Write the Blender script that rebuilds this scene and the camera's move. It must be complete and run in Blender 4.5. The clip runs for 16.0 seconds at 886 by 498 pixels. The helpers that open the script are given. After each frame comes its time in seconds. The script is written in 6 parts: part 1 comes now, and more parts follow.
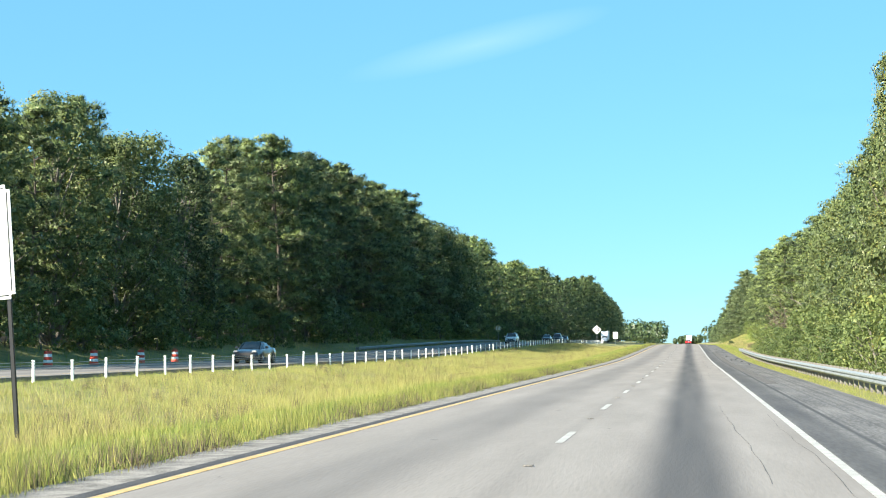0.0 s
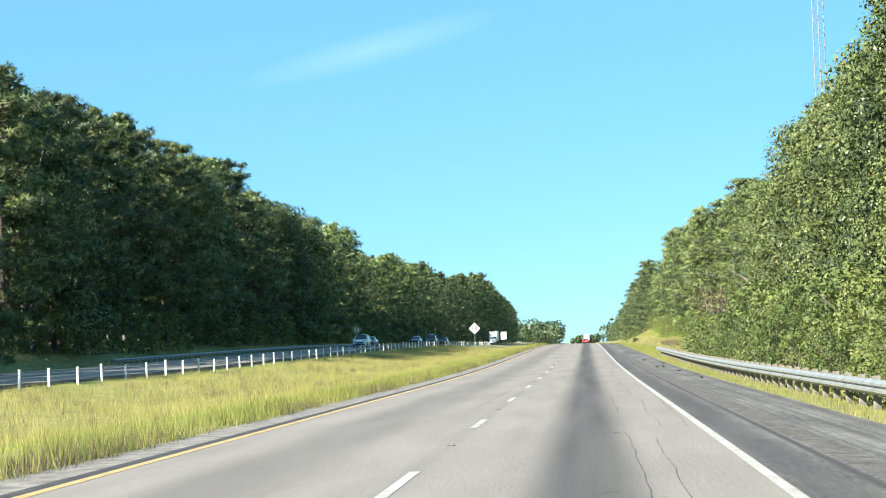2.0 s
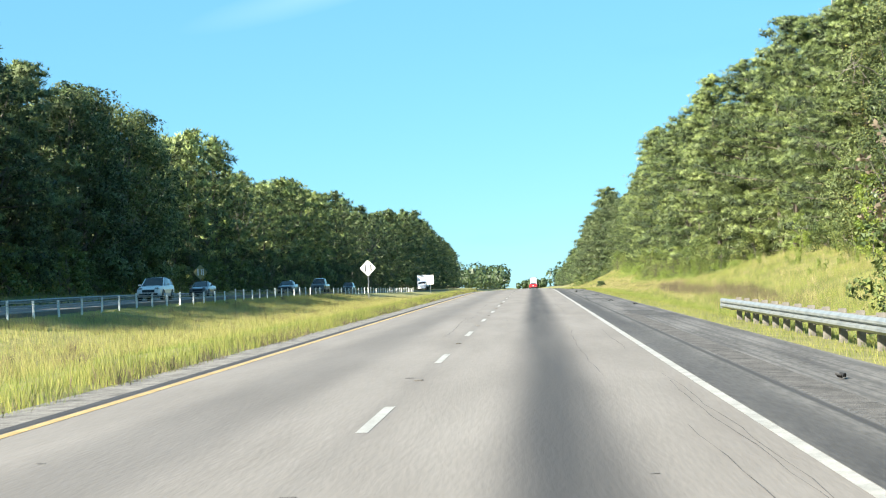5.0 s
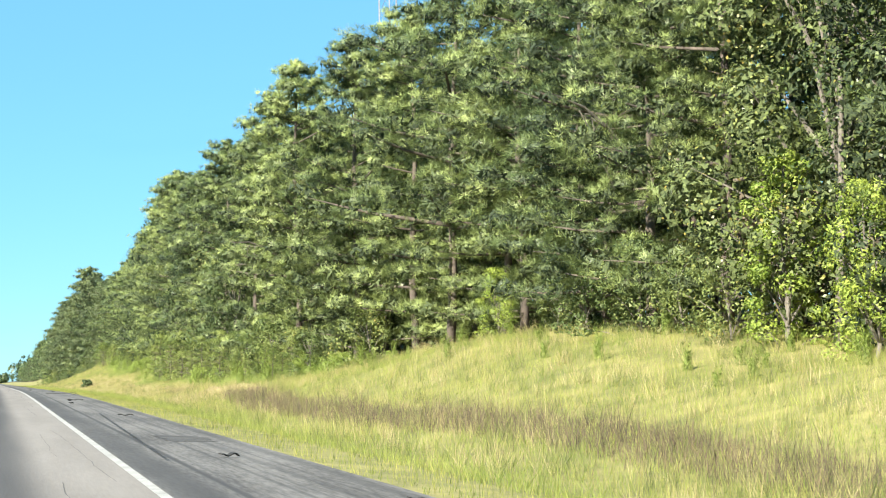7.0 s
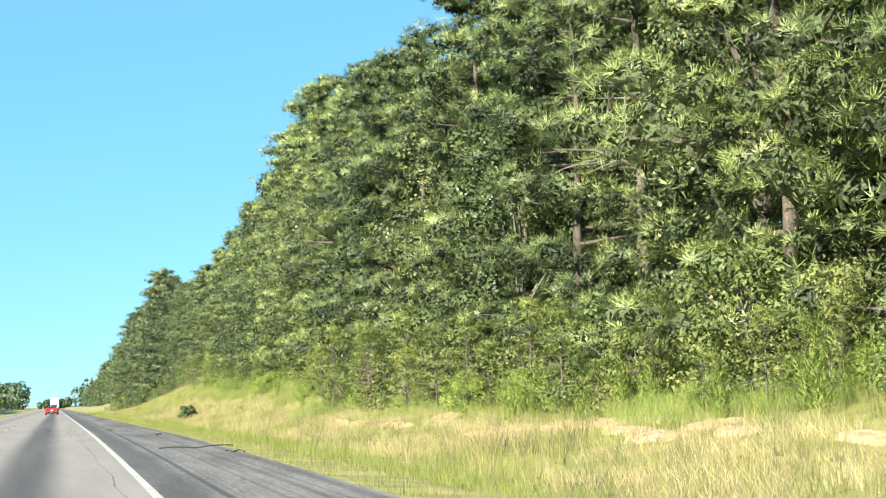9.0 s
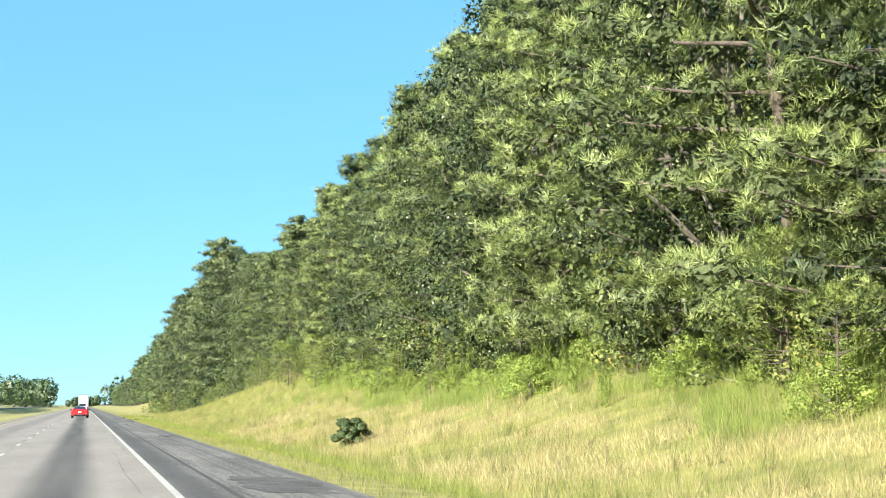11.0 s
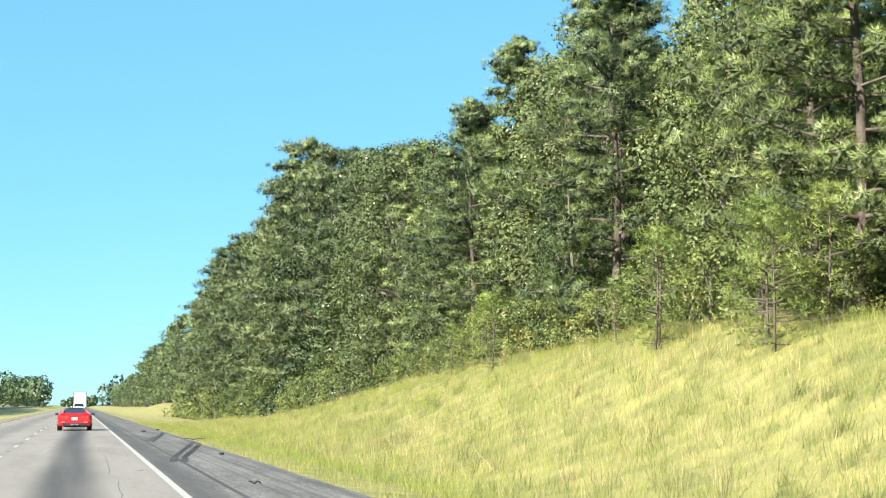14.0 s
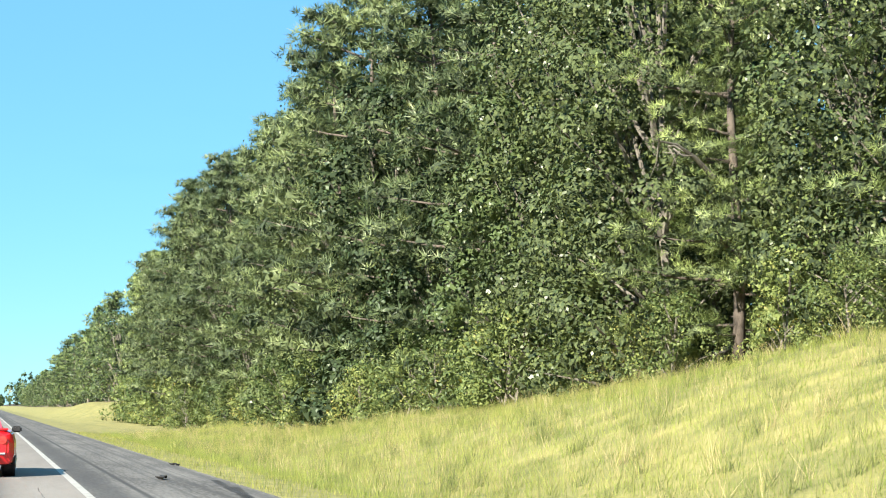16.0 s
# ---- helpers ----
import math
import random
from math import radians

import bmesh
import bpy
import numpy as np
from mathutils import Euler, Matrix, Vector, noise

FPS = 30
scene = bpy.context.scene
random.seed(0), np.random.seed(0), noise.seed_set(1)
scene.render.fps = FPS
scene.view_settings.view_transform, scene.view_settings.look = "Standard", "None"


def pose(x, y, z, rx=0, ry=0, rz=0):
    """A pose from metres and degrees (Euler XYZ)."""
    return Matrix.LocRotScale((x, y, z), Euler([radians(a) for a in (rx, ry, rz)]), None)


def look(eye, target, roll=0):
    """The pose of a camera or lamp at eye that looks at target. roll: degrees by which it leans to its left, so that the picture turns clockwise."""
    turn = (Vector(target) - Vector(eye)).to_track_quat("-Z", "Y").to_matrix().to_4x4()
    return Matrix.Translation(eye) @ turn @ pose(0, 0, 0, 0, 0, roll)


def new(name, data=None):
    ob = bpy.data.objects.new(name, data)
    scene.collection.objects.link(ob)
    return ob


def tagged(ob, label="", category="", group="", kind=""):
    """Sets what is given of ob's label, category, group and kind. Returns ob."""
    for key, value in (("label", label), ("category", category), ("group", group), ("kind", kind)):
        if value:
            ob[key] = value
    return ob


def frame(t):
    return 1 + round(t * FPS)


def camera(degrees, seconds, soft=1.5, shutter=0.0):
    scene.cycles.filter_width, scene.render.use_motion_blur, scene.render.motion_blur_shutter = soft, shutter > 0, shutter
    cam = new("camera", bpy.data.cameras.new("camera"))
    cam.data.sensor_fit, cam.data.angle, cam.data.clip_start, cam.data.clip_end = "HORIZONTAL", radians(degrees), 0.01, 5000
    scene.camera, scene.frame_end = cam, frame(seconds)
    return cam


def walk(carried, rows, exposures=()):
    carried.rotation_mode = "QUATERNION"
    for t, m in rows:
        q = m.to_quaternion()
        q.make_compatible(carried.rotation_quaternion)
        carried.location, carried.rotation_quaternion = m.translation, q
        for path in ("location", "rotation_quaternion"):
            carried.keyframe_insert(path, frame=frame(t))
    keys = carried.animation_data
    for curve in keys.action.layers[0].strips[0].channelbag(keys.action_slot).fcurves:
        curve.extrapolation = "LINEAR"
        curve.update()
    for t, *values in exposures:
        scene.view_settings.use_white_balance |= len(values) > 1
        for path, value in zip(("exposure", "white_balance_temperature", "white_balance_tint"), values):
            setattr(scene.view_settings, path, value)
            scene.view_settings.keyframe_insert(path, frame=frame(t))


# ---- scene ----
cam = camera(30.41, 16.0, soft=1.1, shutter=0.02)
PATH = [
    (0.0, pose(0.328, -1.157, 1.437, 93.353, 0.194, 8.563)),
    (0.5, pose(0.340, 13.418, 1.379, 93.428, 0.406, 7.167)),
    (1.0, pose(0.350, 27.825, 1.354, 93.511, 0.892, 6.147)),
    (1.5, pose(0.362, 42.106, 1.359, 93.558, 1.301, 5.487)),
    (2.0, pose(0.347, 56.692, 1.345, 93.454, 1.674, 5.027)),
    (2.5, pose(0.291, 71.141, 1.333, 93.235, 2.270, 4.721)),
    (3.0, pose(0.286, 85.355, 1.356, 92.979, 2.526, 4.633)),
    (3.2, pose(0.278, 91.091, 1.373, 92.879, 2.582, 4.677)),
    (5.3, pose(0.060, 150.270, 1.451, 91.412, 1.855, 2.272)),
    (5.5, pose(0.099, 155.997, 1.479, 91.498, 1.550, 0.604)),
    (6.0, pose(0.170, 170.213, 1.579, 92.304, 0.842, -5.538)),
    (6.5, pose(0.260, 184.792, 1.710, 93.497, 0.521, -11.881)),
    (7.0, pose(0.297, 199.491, 1.867, 94.474, 0.817, -15.391)),
    (7.5, pose(0.386, 214.142, 1.999, 94.908, 1.347, -15.837)),
    (8.0, pose(0.597, 228.947, 2.111, 95.046, 1.644, -14.922)),
    (8.5, pose(0.798, 243.723, 2.175, 95.074, 1.818, -13.931)),
    (9.0, pose(0.845, 258.464, 2.314, 95.039, 2.164, -13.297)),
    (9.2, pose(0.838, 264.380, 2.333, 95.051, 2.220, -13.109)),
    (11.3, pose(0.686, 326.694, 2.658, 95.350, 0.411, -12.218)),
    (11.5, pose(0.654, 332.655, 2.639, 95.343, 0.238, -12.126)),
    (12.0, pose(0.547, 347.595, 2.661, 95.336, 0.029, -11.866)),
    (12.5, pose(0.524, 362.518, 2.658, 95.389, -0.097, -11.697)),
    (13.0, pose(0.528, 377.479, 2.700, 95.461, -0.061, -11.833)),
    (13.5, pose(0.451, 392.031, 2.694, 95.501, -0.008, -12.166)),
    (14.0, pose(0.521, 406.525, 2.639, 95.471, 0.053, -12.480)),
    (14.5, pose(0.491, 421.183, 2.674, 95.311, 0.299, -13.008)),
    (15.0, pose(0.494, 435.833, 2.627, 95.281, 0.294, -13.969)),
    (15.5, pose(0.505, 450.284, 2.665, 95.310, 0.296, -15.029)),
    (16.0, pose(0.568, 464.705, 2.661, 95.378, 0.383, -15.586)),
]
EXPOSURE = 1.75
SKY_STRENGTH, SUN_STRENGTH = 0.0575, 5.0
SKY_TINT = (0.58, 0.92, 1.12, 1)
SKY_VEIL = (1.25, 3.65, 5.75, 1)
GRASS = 0.75
DASH_Y = 182.66
CAR_Y = 499.5
walk(cam, PATH, [(0.0, EXPOSURE), (16.0, EXPOSURE)])

from math import atan, cos, exp, floor, pi, sin, sqrt, tan

TAU = 2 * pi


def ramp(a, b, v):
    return min(max((v - a) / (b - a), 0.0), 1.0)


def smooth(a, b, v):
    u = ramp(a, b, v)
    return u * u * (3 - 2 * u)


def curve_at(keys, v):
    """Linear interpolation in a short list of (place, value)."""
    if v <= keys[0][0]:
        return keys[0][1]
    for (a, p), (b, q) in zip(keys, keys[1:]):
        if v <= b:
            u = (v - a) / (b - a)
            u = u * u * (3 - 2 * u)
            return p + (q - p) * u
    return keys[-1][1]


GRADE = 0.008


def _run(a, b, v):
    if v <= a:
        return 0.0
    return (v - a) ** 2 / 2 / (b - a) if v <= b else (b - a) / 2 + (v - b)


def road_z(y):
    """Height of the carriageway: a sag, a slight climb, then level again."""
    return GRADE * (_run(110, 170, y) - _run(270, 330, y))


# ---- world, sun and exposure
world = bpy.data.worlds.new("sky")
scene.world = world
world.use_nodes = True
wn, wl = world.node_tree.nodes, world.node_tree.links
sky = wn.new("ShaderNodeTexSky")
sky.sky_type = "NISHITA"
sky.sun_disc = False
SUN_EL, SUN_AZ = 32.0, -40.0
sky.sun_elevation, sky.sun_rotation = radians(SUN_EL), radians(-(90 - SUN_AZ))
sky.altitude, sky.air_density, sky.dust_density, sky.ozone_density = 100, 1.0, 0.0, 2.0
# thin wisps of high cloud
coord = wn.new("ShaderNodeTexCoord")
mapping = wn.new("ShaderNodeMapping")
mapping.inputs["Scale"].default_value = (2.2, 2.2, 11.0)
mapping.inputs["Rotation"].default_value = (0.0, 0.22, 0.5)
wisp = wn.new("ShaderNodeTexNoise")
wisp.inputs["Scale"].default_value, wisp.inputs["Detail"].default_value = 1.5, 6
wisp_ramp = wn.new("ShaderNodeValToRGB")
wisp_ramp.color_ramp.elements[0].position, wisp_ramp.color_ramp.elements[1].position = 0.60, 0.92
wisp_ramp.color_ramp.elements[0].color = (0.60, 0.60, 0.60, 1)
wisp_ramp.color_ramp.elements[1].color = (0.82, 0.82, 0.82, 1)
mixer = wn.new("ShaderNodeMixRGB")
mixer.inputs["Color2"].default_value = SKY_VEIL
tinter = wn.new("ShaderNodeMixRGB")
tinter.blend_type, tinter.inputs["Fac"].default_value = "MULTIPLY", 1.0
tinter.inputs["Color2"].default_value = SKY_TINT
background = wn["Background"]
background.inputs["Strength"].default_value = SKY_STRENGTH
wl.new(coord.outputs["Generated"], mapping.inputs["Vector"])
wl.new(mapping.outputs[0], wisp.inputs["Vector"])
wl.new(wisp.outputs["Fac"], wisp_ramp.inputs["Fac"])
wl.new(sky.outputs[0], tinter.inputs["Color1"])
wl.new(tinter.outputs[0], mixer.inputs["Color1"])
wl.new(wisp_ramp.outputs[0], mixer.inputs["Fac"])
# one faint streak of high cloud ahead
streak_map = wn.new("ShaderNodeMapping")
streak_map.vector_type = "TEXTURE"
streak_map.inputs["Location"].default_value = (-0.125, 0.974, 0.182)
streak_map.inputs["Rotation"].default_value = (0.0, -0.24, 0.0)
streak_map.inputs["Scale"].default_value = (0.085, 0.30, 0.011)
streak = wn.new("ShaderNodeTexGradient")
streak.gradient_type = "SPHERICAL"
streak_fac = wn.new("ShaderNodeMath")
streak_fac.operation = "MULTIPLY"
streak_gain = wn.new("ShaderNodeMath")
streak_gain.operation, streak_gain.inputs[1].default_value = "MULTIPLY", 0.26
streak_mix = wn.new("ShaderNodeMixRGB")
streak_mix.inputs["Color2"].default_value = (8.5, 9.6, 9.8, 1)
wl.new(coord.outputs["Generated"], streak_map.inputs["Vector"])
wl.new(streak_map.outputs[0], streak.inputs["Vector"])
wl.new(streak.outputs["Fac"], streak_fac.inputs[0])
wl.new(wisp.outputs["Fac"], streak_fac.inputs[1])
wl.new(streak_fac.outputs[0], streak_gain.inputs[0])
wl.new(streak_gain.outputs[0], streak_mix.inputs["Fac"])
wl.new(mixer.outputs[0], streak_mix.inputs["Color1"])
wl.new(streak_mix.outputs[0], background.inputs["Color"])

sun_data = bpy.data.lights.new("sun", "SUN")
sun_data.energy, sun_data.angle, sun_data.color = SUN_STRENGTH, radians(0.5), (1.0, 0.93, 0.80)
sun = new("sun", sun_data)
el, az = radians(SUN_EL), radians(SUN_AZ)
sun.matrix_world = look((-80 * cos(el) * cos(az), 80 * cos(el) * sin(az), 80 * sin(el)), (0, 0, 0))


# ---- materials
def material(name, low, high, scale=4.0, rough=0.8, metal=0.0, bump=0.0, fine=0.0, island=0.0, each=0.0, leaf=0.0,
             third=None, stretch=(1, 1, 1), coat=0.0):
    """Two colours mixed by coarse and fine noise; island and each vary single pieces and whole things; leaf lets light through."""
    m = bpy.data.materials.new(name)
    m.use_nodes = True
    n, l = m.node_tree.nodes, m.node_tree.links
    b = n["Principled BSDF"]
    b.inputs["Roughness"].default_value, b.inputs["Metallic"].default_value = rough, metal
    b.inputs["Coat Weight"].default_value = coat
    geo = n.new("ShaderNodeTexCoord")
    mp = n.new("ShaderNodeMapping")
    mp.inputs["Scale"].default_value = stretch
    l.new(geo.outputs["Object"], mp.inputs["Vector"])
    big = n.new("ShaderNodeTexNoise")
    big.inputs["Scale"].default_value, big.inputs["Detail"].default_value = scale, 5
    l.new(mp.outputs[0], big.inputs["Vector"])
    value = big.outputs["Fac"]

    def add(source, weight):
        nonlocal value
        a = n.new("ShaderNodeMath")
        a.operation = "SUBTRACT"
        a.inputs[1].default_value = 0.5
        l.new(source, a.inputs[0])
        c = n.new("ShaderNodeMath")
        c.operation = "MULTIPLY_ADD"
        c.inputs[1].default_value = weight
        l.new(a.outputs[0], c.inputs[0])
        l.new(value, c.inputs[2])
        value = c.outputs[0]

    if fine:
        f = n.new("ShaderNodeTexNoise")
        f.inputs["Scale"].default_value, f.inputs["Detail"].default_value = scale * 14, 3
        l.new(mp.outputs[0], f.inputs["Vector"])
        add(f.outputs["Fac"], fine)
    if island:
        g = n.new("ShaderNodeNewGeometry")
        add(g.outputs["Random Per Island"], island)
    if each:
        o = n.new("ShaderNodeObjectInfo")
        add(o.outputs["Random"], each)
    cr = n.new("ShaderNodeValToRGB")
    cr.color_ramp.elements[0].position, cr.color_ramp.elements[1].position = 0.25, 0.75
    cr.color_ramp.elements[0].color, cr.color_ramp.elements[1].color = (*low, 1), (*high, 1)
    if third:
        e = cr.color_ramp.elements.new(0.93)
        e.color = (*third, 1)
    l.new(value, cr.inputs["Fac"])
    l.new(cr.outputs[0], b.inputs["Base Color"])
    if bump:
        bp = n.new("ShaderNodeBump")
        bp.inputs["Strength"].default_value, bp.inputs["Distance"].default_value = bump, 0.02
        bn = n.new("ShaderNodeTexNoise")
        bn.inputs["Scale"].default_value, bn.inputs["Detail"].default_value = scale * 20, 4
        l.new(mp.outputs[0], bn.inputs["Vector"])
        l.new(bn.outputs["Fac"], bp.inputs["Height"])
        l.new(bp.outputs[0], b.inputs["Normal"])
    if leaf:
        t = n.new("ShaderNodeBsdfTranslucent")
        l.new(cr.outputs[0], t.inputs["Color"])
        mx = n.new("ShaderNodeMixShader")
        mx.inputs[0].default_value = leaf
        l.new(b.outputs[0], mx.inputs[1])
        l.new(t.outputs[0], mx.inputs[2])
        l.new(mx.outputs[0], n["Material Output"].inputs["Surface"])
    return m


def streaked(name, low, high, rough, bands, scale=1.2, grain=0.35, stretch=(1, 0.12, 1)):
    """Pavement: aggregate grain and blotches, with worn or oiled bands (x, half width, darkening) along the lanes."""
    m = material(name, low, high, scale, rough, bump=0.25, fine=grain, stretch=stretch)
    n, l = m.node_tree.nodes, m.node_tree.links
    b = n["Principled BSDF"]
    src = b.inputs["Base Color"].links[0].from_socket
    tc = n.new("ShaderNodeTexCoord")
    sp = n.new("ShaderNodeSeparateXYZ")
    l.new(tc.outputs["Object"], sp.inputs[0])
    mp = n.new("ShaderNodeMapping")
    mp.inputs["Scale"].default_value = (1.6, 0.05, 1)
    l.new(tc.outputs["Object"], mp.inputs["Vector"])
    wob = n.new("ShaderNodeTexNoise")
    wob.inputs["Scale"].default_value, wob.inputs["Detail"].default_value = 1.0, 4
    l.new(mp.outputs[0], wob.inputs["Vector"])
    total = None
    for x, half, dark in bands:
        d = n.new("ShaderNodeMath")
        d.operation = "SUBTRACT"
        d.inputs[1].default_value = x
        l.new(sp.outputs["X"], d.inputs[0])
        a = n.new("ShaderNodeMath")
        a.operation = "ABSOLUTE"
        l.new(d.outputs[0], a.inputs[0])
        w = n.new("ShaderNodeMapRange")
        w.interpolation_type = "SMOOTHSTEP"
        w.inputs["From Min"].default_value, w.inputs["From Max"].default_value = half * 0.25, half * 1.25
        w.inputs["To Min"].default_value, w.inputs["To Max"].default_value = dark, 0.0
        l.new(a.outputs[0], w.inputs["Value"])
        if total is None:
            total = w.outputs[0]
        else:
            s = n.new("ShaderNodeMath")
            s.operation = "ADD"
            l.new(total, s.inputs[0])
            l.new(w.outputs[0], s.inputs[1])
            total = s.outputs[0]
    v = n.new("ShaderNodeMath")
    v.operation = "MULTIPLY_ADD"
    v.inputs[1].default_value, v.inputs[2].default_value = 0.9, 0.55
    l.new(wob.outputs["Fac"], v.inputs[0])
    f = n.new("ShaderNodeMath")
    f.operation = "MULTIPLY"
    f.use_clamp = True
    l.new(total, f.inputs[0])
    l.new(v.outputs[0], f.inputs[1])
    mx = n.new("ShaderNodeMixRGB")
    mx.inputs["Color2"].default_value = (0.035, 0.034, 0.034, 1)
    l.new(f.outputs[0], mx.inputs["Fac"])
    l.new(src, mx.inputs["Color1"])
    l.new(mx.outputs[0], b.inputs["Base Color"])
    return m


M_CONCRETE = streaked("worn_concrete", (0.158, 0.143, 0.126), (0.217, 0.199, 0.178), 0.9,
                      [(0.30, 0.66, 0.86), (-3.4, 0.85, 0.34), (-1.6, 0.16, 0.10)])
# the lanes' concrete again, toned down for the tree shade lying on it
M_FARLANE = streaked("left_carriageway_concrete", (0.136, 0.126, 0.112), (0.194, 0.179, 0.160), 0.85,
                     [(-27.9, 0.8, 0.35), (-31.5, 0.8, 0.5)])
M_SHOULDER = streaked("shoulder_asphalt", (0.052, 0.049, 0.046), (0.168, 0.161, 0.149), 0.9,
                      [(2.50, 0.46, 0.72), (3.03, 0.075, 0.95), (3.20, 0.04, 0.35), (3.74, 0.05, 0.5), (3.95, 0.035, 0.4), (4.28, 0.10, 0.5), (4.52, 0.04, 0.45), (4.92, 0.16, 0.5)], 1.3, 0.85)
M_GUTTER = material("pale_edge_concrete", (0.071, 0.065, 0.055), (0.274, 0.256, 0.228), 2.6, 0.9, fine=0.8, bump=0.5)
M_OVERLAY = material("asphalt_overlay", (0.030, 0.029, 0.028), (0.095, 0.091, 0.086), 2.0, 0.9, fine=0.9, bump=0.4)
M_PATCH = material("fresh_asphalt", (0.022, 0.022, 0.023), (0.052, 0.050, 0.049), 2.5, 0.85, fine=0.5, bump=0.4)
M_GROOVE = material("pressed_asphalt", (0.037, 0.037, 0.036), (0.112, 0.108, 0.103), 3.0, 0.9, fine=0.6, bump=0.4)
M_WHITE = material("white_road_paint", (0.248, 0.238, 0.209), (0.438, 0.423, 0.380), 3.0, 0.6, fine=0.7)
M_YELLOW = material("yellow_road_paint", (0.349, 0.224, 0.075), (0.498, 0.357, 0.149), 3.0, 0.6, fine=0.5)
M_RUBBER = material("black_rubber", (0.012, 0.012, 0.012), (0.035, 0.034, 0.033), 12, 0.75)
M_SKID = material("skid_rubber", (0.017, 0.017, 0.017), (0.062, 0.060, 0.058), 5.0, 0.8, fine=0.8)
M_STEEL = material("galvanised_steel", (0.199, 0.224, 0.224), (0.332, 0.357, 0.349), 2.5, 0.55, 0.45, fine=0.4)
M_POST = material("weathered_wood_post", (0.10, 0.092, 0.080), (0.27, 0.25, 0.22), 6, 0.85, fine=0.5)
M_POSTWHITE = material("white_post_sleeve", (0.62, 0.64, 0.62), (0.85, 0.86, 0.84), 2, 0.5, each=0.4)
M_CABLE = material("steel_cable", (0.25, 0.26, 0.27), (0.4, 0.41, 0.42), 4, 0.45, 0.8)
M_SIGN = material("white_sign_sheeting", (0.74, 0.74, 0.72), (0.84, 0.84, 0.82), 0.7, 0.45)
M_SIGNBACK = material("dull_aluminium", (0.20, 0.21, 0.22), (0.33, 0.34, 0.35), 3, 0.5, 0.6)
# sign yellow darkened for the tree shade its plate stands in
M_SIGNDARK = material("shaded_sign_yellow", (0.26, 0.23, 0.10), (0.36, 0.31, 0.14), 1.5, 0.6)
M_BLACKPAINT = material("black_paint", (0.015, 0.015, 0.016), (0.03, 0.03, 0.03), 3, 0.4)
M_GREEN_SIGN = material("green_sign_sheeting", (0.02, 0.14, 0.07), (0.03, 0.19, 0.10), 1, 0.45)
M_ORANGE = material("orange_plastic", (0.55, 0.05, 0.025), (0.72, 0.09, 0.04), 3, 0.5)
M_GRASSGROUND = material("grassy_soil", (0.108, 0.116, 0.033), (0.299, 0.266, 0.091), 0.9, 0.95, fine=0.5, bump=0.5)
M_LITTER = material("forest_floor_litter", (0.030, 0.024, 0.014), (0.085, 0.062, 0.035), 0.8, 0.95, fine=0.5, bump=0.5)
M_BLADE = material("yellow_green_grass", (0.178, 0.249, 0.042), (0.415, 0.452, 0.108), 0.45, 0.7, island=0.34, fine=0.2, leaf=0.45)
M_STRAW = material("straw_coloured_seed_grass", (0.332, 0.309, 0.083), (0.531, 0.490, 0.170), 0.45, 0.75, island=0.36, leaf=0.42)
M_VERGE = material("short_green_grass", (0.144, 0.193, 0.029), (0.383, 0.372, 0.088), 0.5, 0.7, island=0.6, leaf=0.3)
M_RUST = material("brown_seed_heads", (0.071, 0.053, 0.033), (0.195, 0.148, 0.083), 0.5, 0.8, island=0.6, leaf=0.2)
M_PINE = material("pine_needles", (0.088, 0.136, 0.052), (0.355, 0.432, 0.140), 0.5, 0.45, island=0.26, each=0.36, leaf=0.24)
# darker copy of the pine needles; in the far wood its tone stands for shade
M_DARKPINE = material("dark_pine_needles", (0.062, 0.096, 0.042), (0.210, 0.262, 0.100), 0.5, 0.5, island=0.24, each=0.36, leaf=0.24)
M_LEAF = material("broad_green_leaves", (0.056, 0.092, 0.028), (0.205, 0.248, 0.072), 0.5, 0.45, island=0.32, each=0.46,
                  leaf=0.26, third=(0.26, 0.21, 0.045))
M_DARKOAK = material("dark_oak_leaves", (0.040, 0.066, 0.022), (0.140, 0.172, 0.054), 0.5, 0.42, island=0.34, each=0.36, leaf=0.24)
M_BUSH = material("sunlit_shrub_leaves", (0.065, 0.105, 0.028), (0.215, 0.255, 0.075), 0.6, 0.6, island=0.5, each=0.5,
                  leaf=0.30, third=(0.33, 0.28, 0.07))
M_SAPLING = material("fresh_pine_needles", (0.10, 0.155, 0.03), (0.26, 0.31, 0.075), 0.6, 0.65, island=0.45, each=0.4, leaf=0.18)
M_WEED = material("bright_green_weeds", (0.135, 0.205, 0.034), (0.345, 0.425, 0.090), 0.4, 0.65, island=0.4, leaf=0.3)
M_TUSSOCK = material("olive_tussock_grass", (0.091, 0.124, 0.030), (0.241, 0.266, 0.071), 0.6, 0.7, island=0.4, leaf=0.35)
M_LIME = material("lime_young_leaves", (0.130, 0.205, 0.028), (0.345, 0.420, 0.075), 0.6, 0.6, island=0.4, each=0.3, leaf=0.35)
M_THATCH = material("tan_dry_thatch", (0.349, 0.286, 0.116), (0.581, 0.498, 0.249), 0.5, 0.85, island=0.6, leaf=0.2)
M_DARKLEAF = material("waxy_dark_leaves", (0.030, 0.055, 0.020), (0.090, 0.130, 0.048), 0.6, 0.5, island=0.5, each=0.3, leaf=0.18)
M_DRYLEAF = material("brown_dry_twigs", (0.085, 0.068, 0.047), (0.215, 0.172, 0.118), 0.8, 0.8, island=0.6, leaf=0.15)
M_BARK = material("pine_bark", (0.045, 0.037, 0.030), (0.150, 0.122, 0.098), 3.0, 0.9, fine=0.5, bump=0.8, stretch=(1, 1, 0.25))
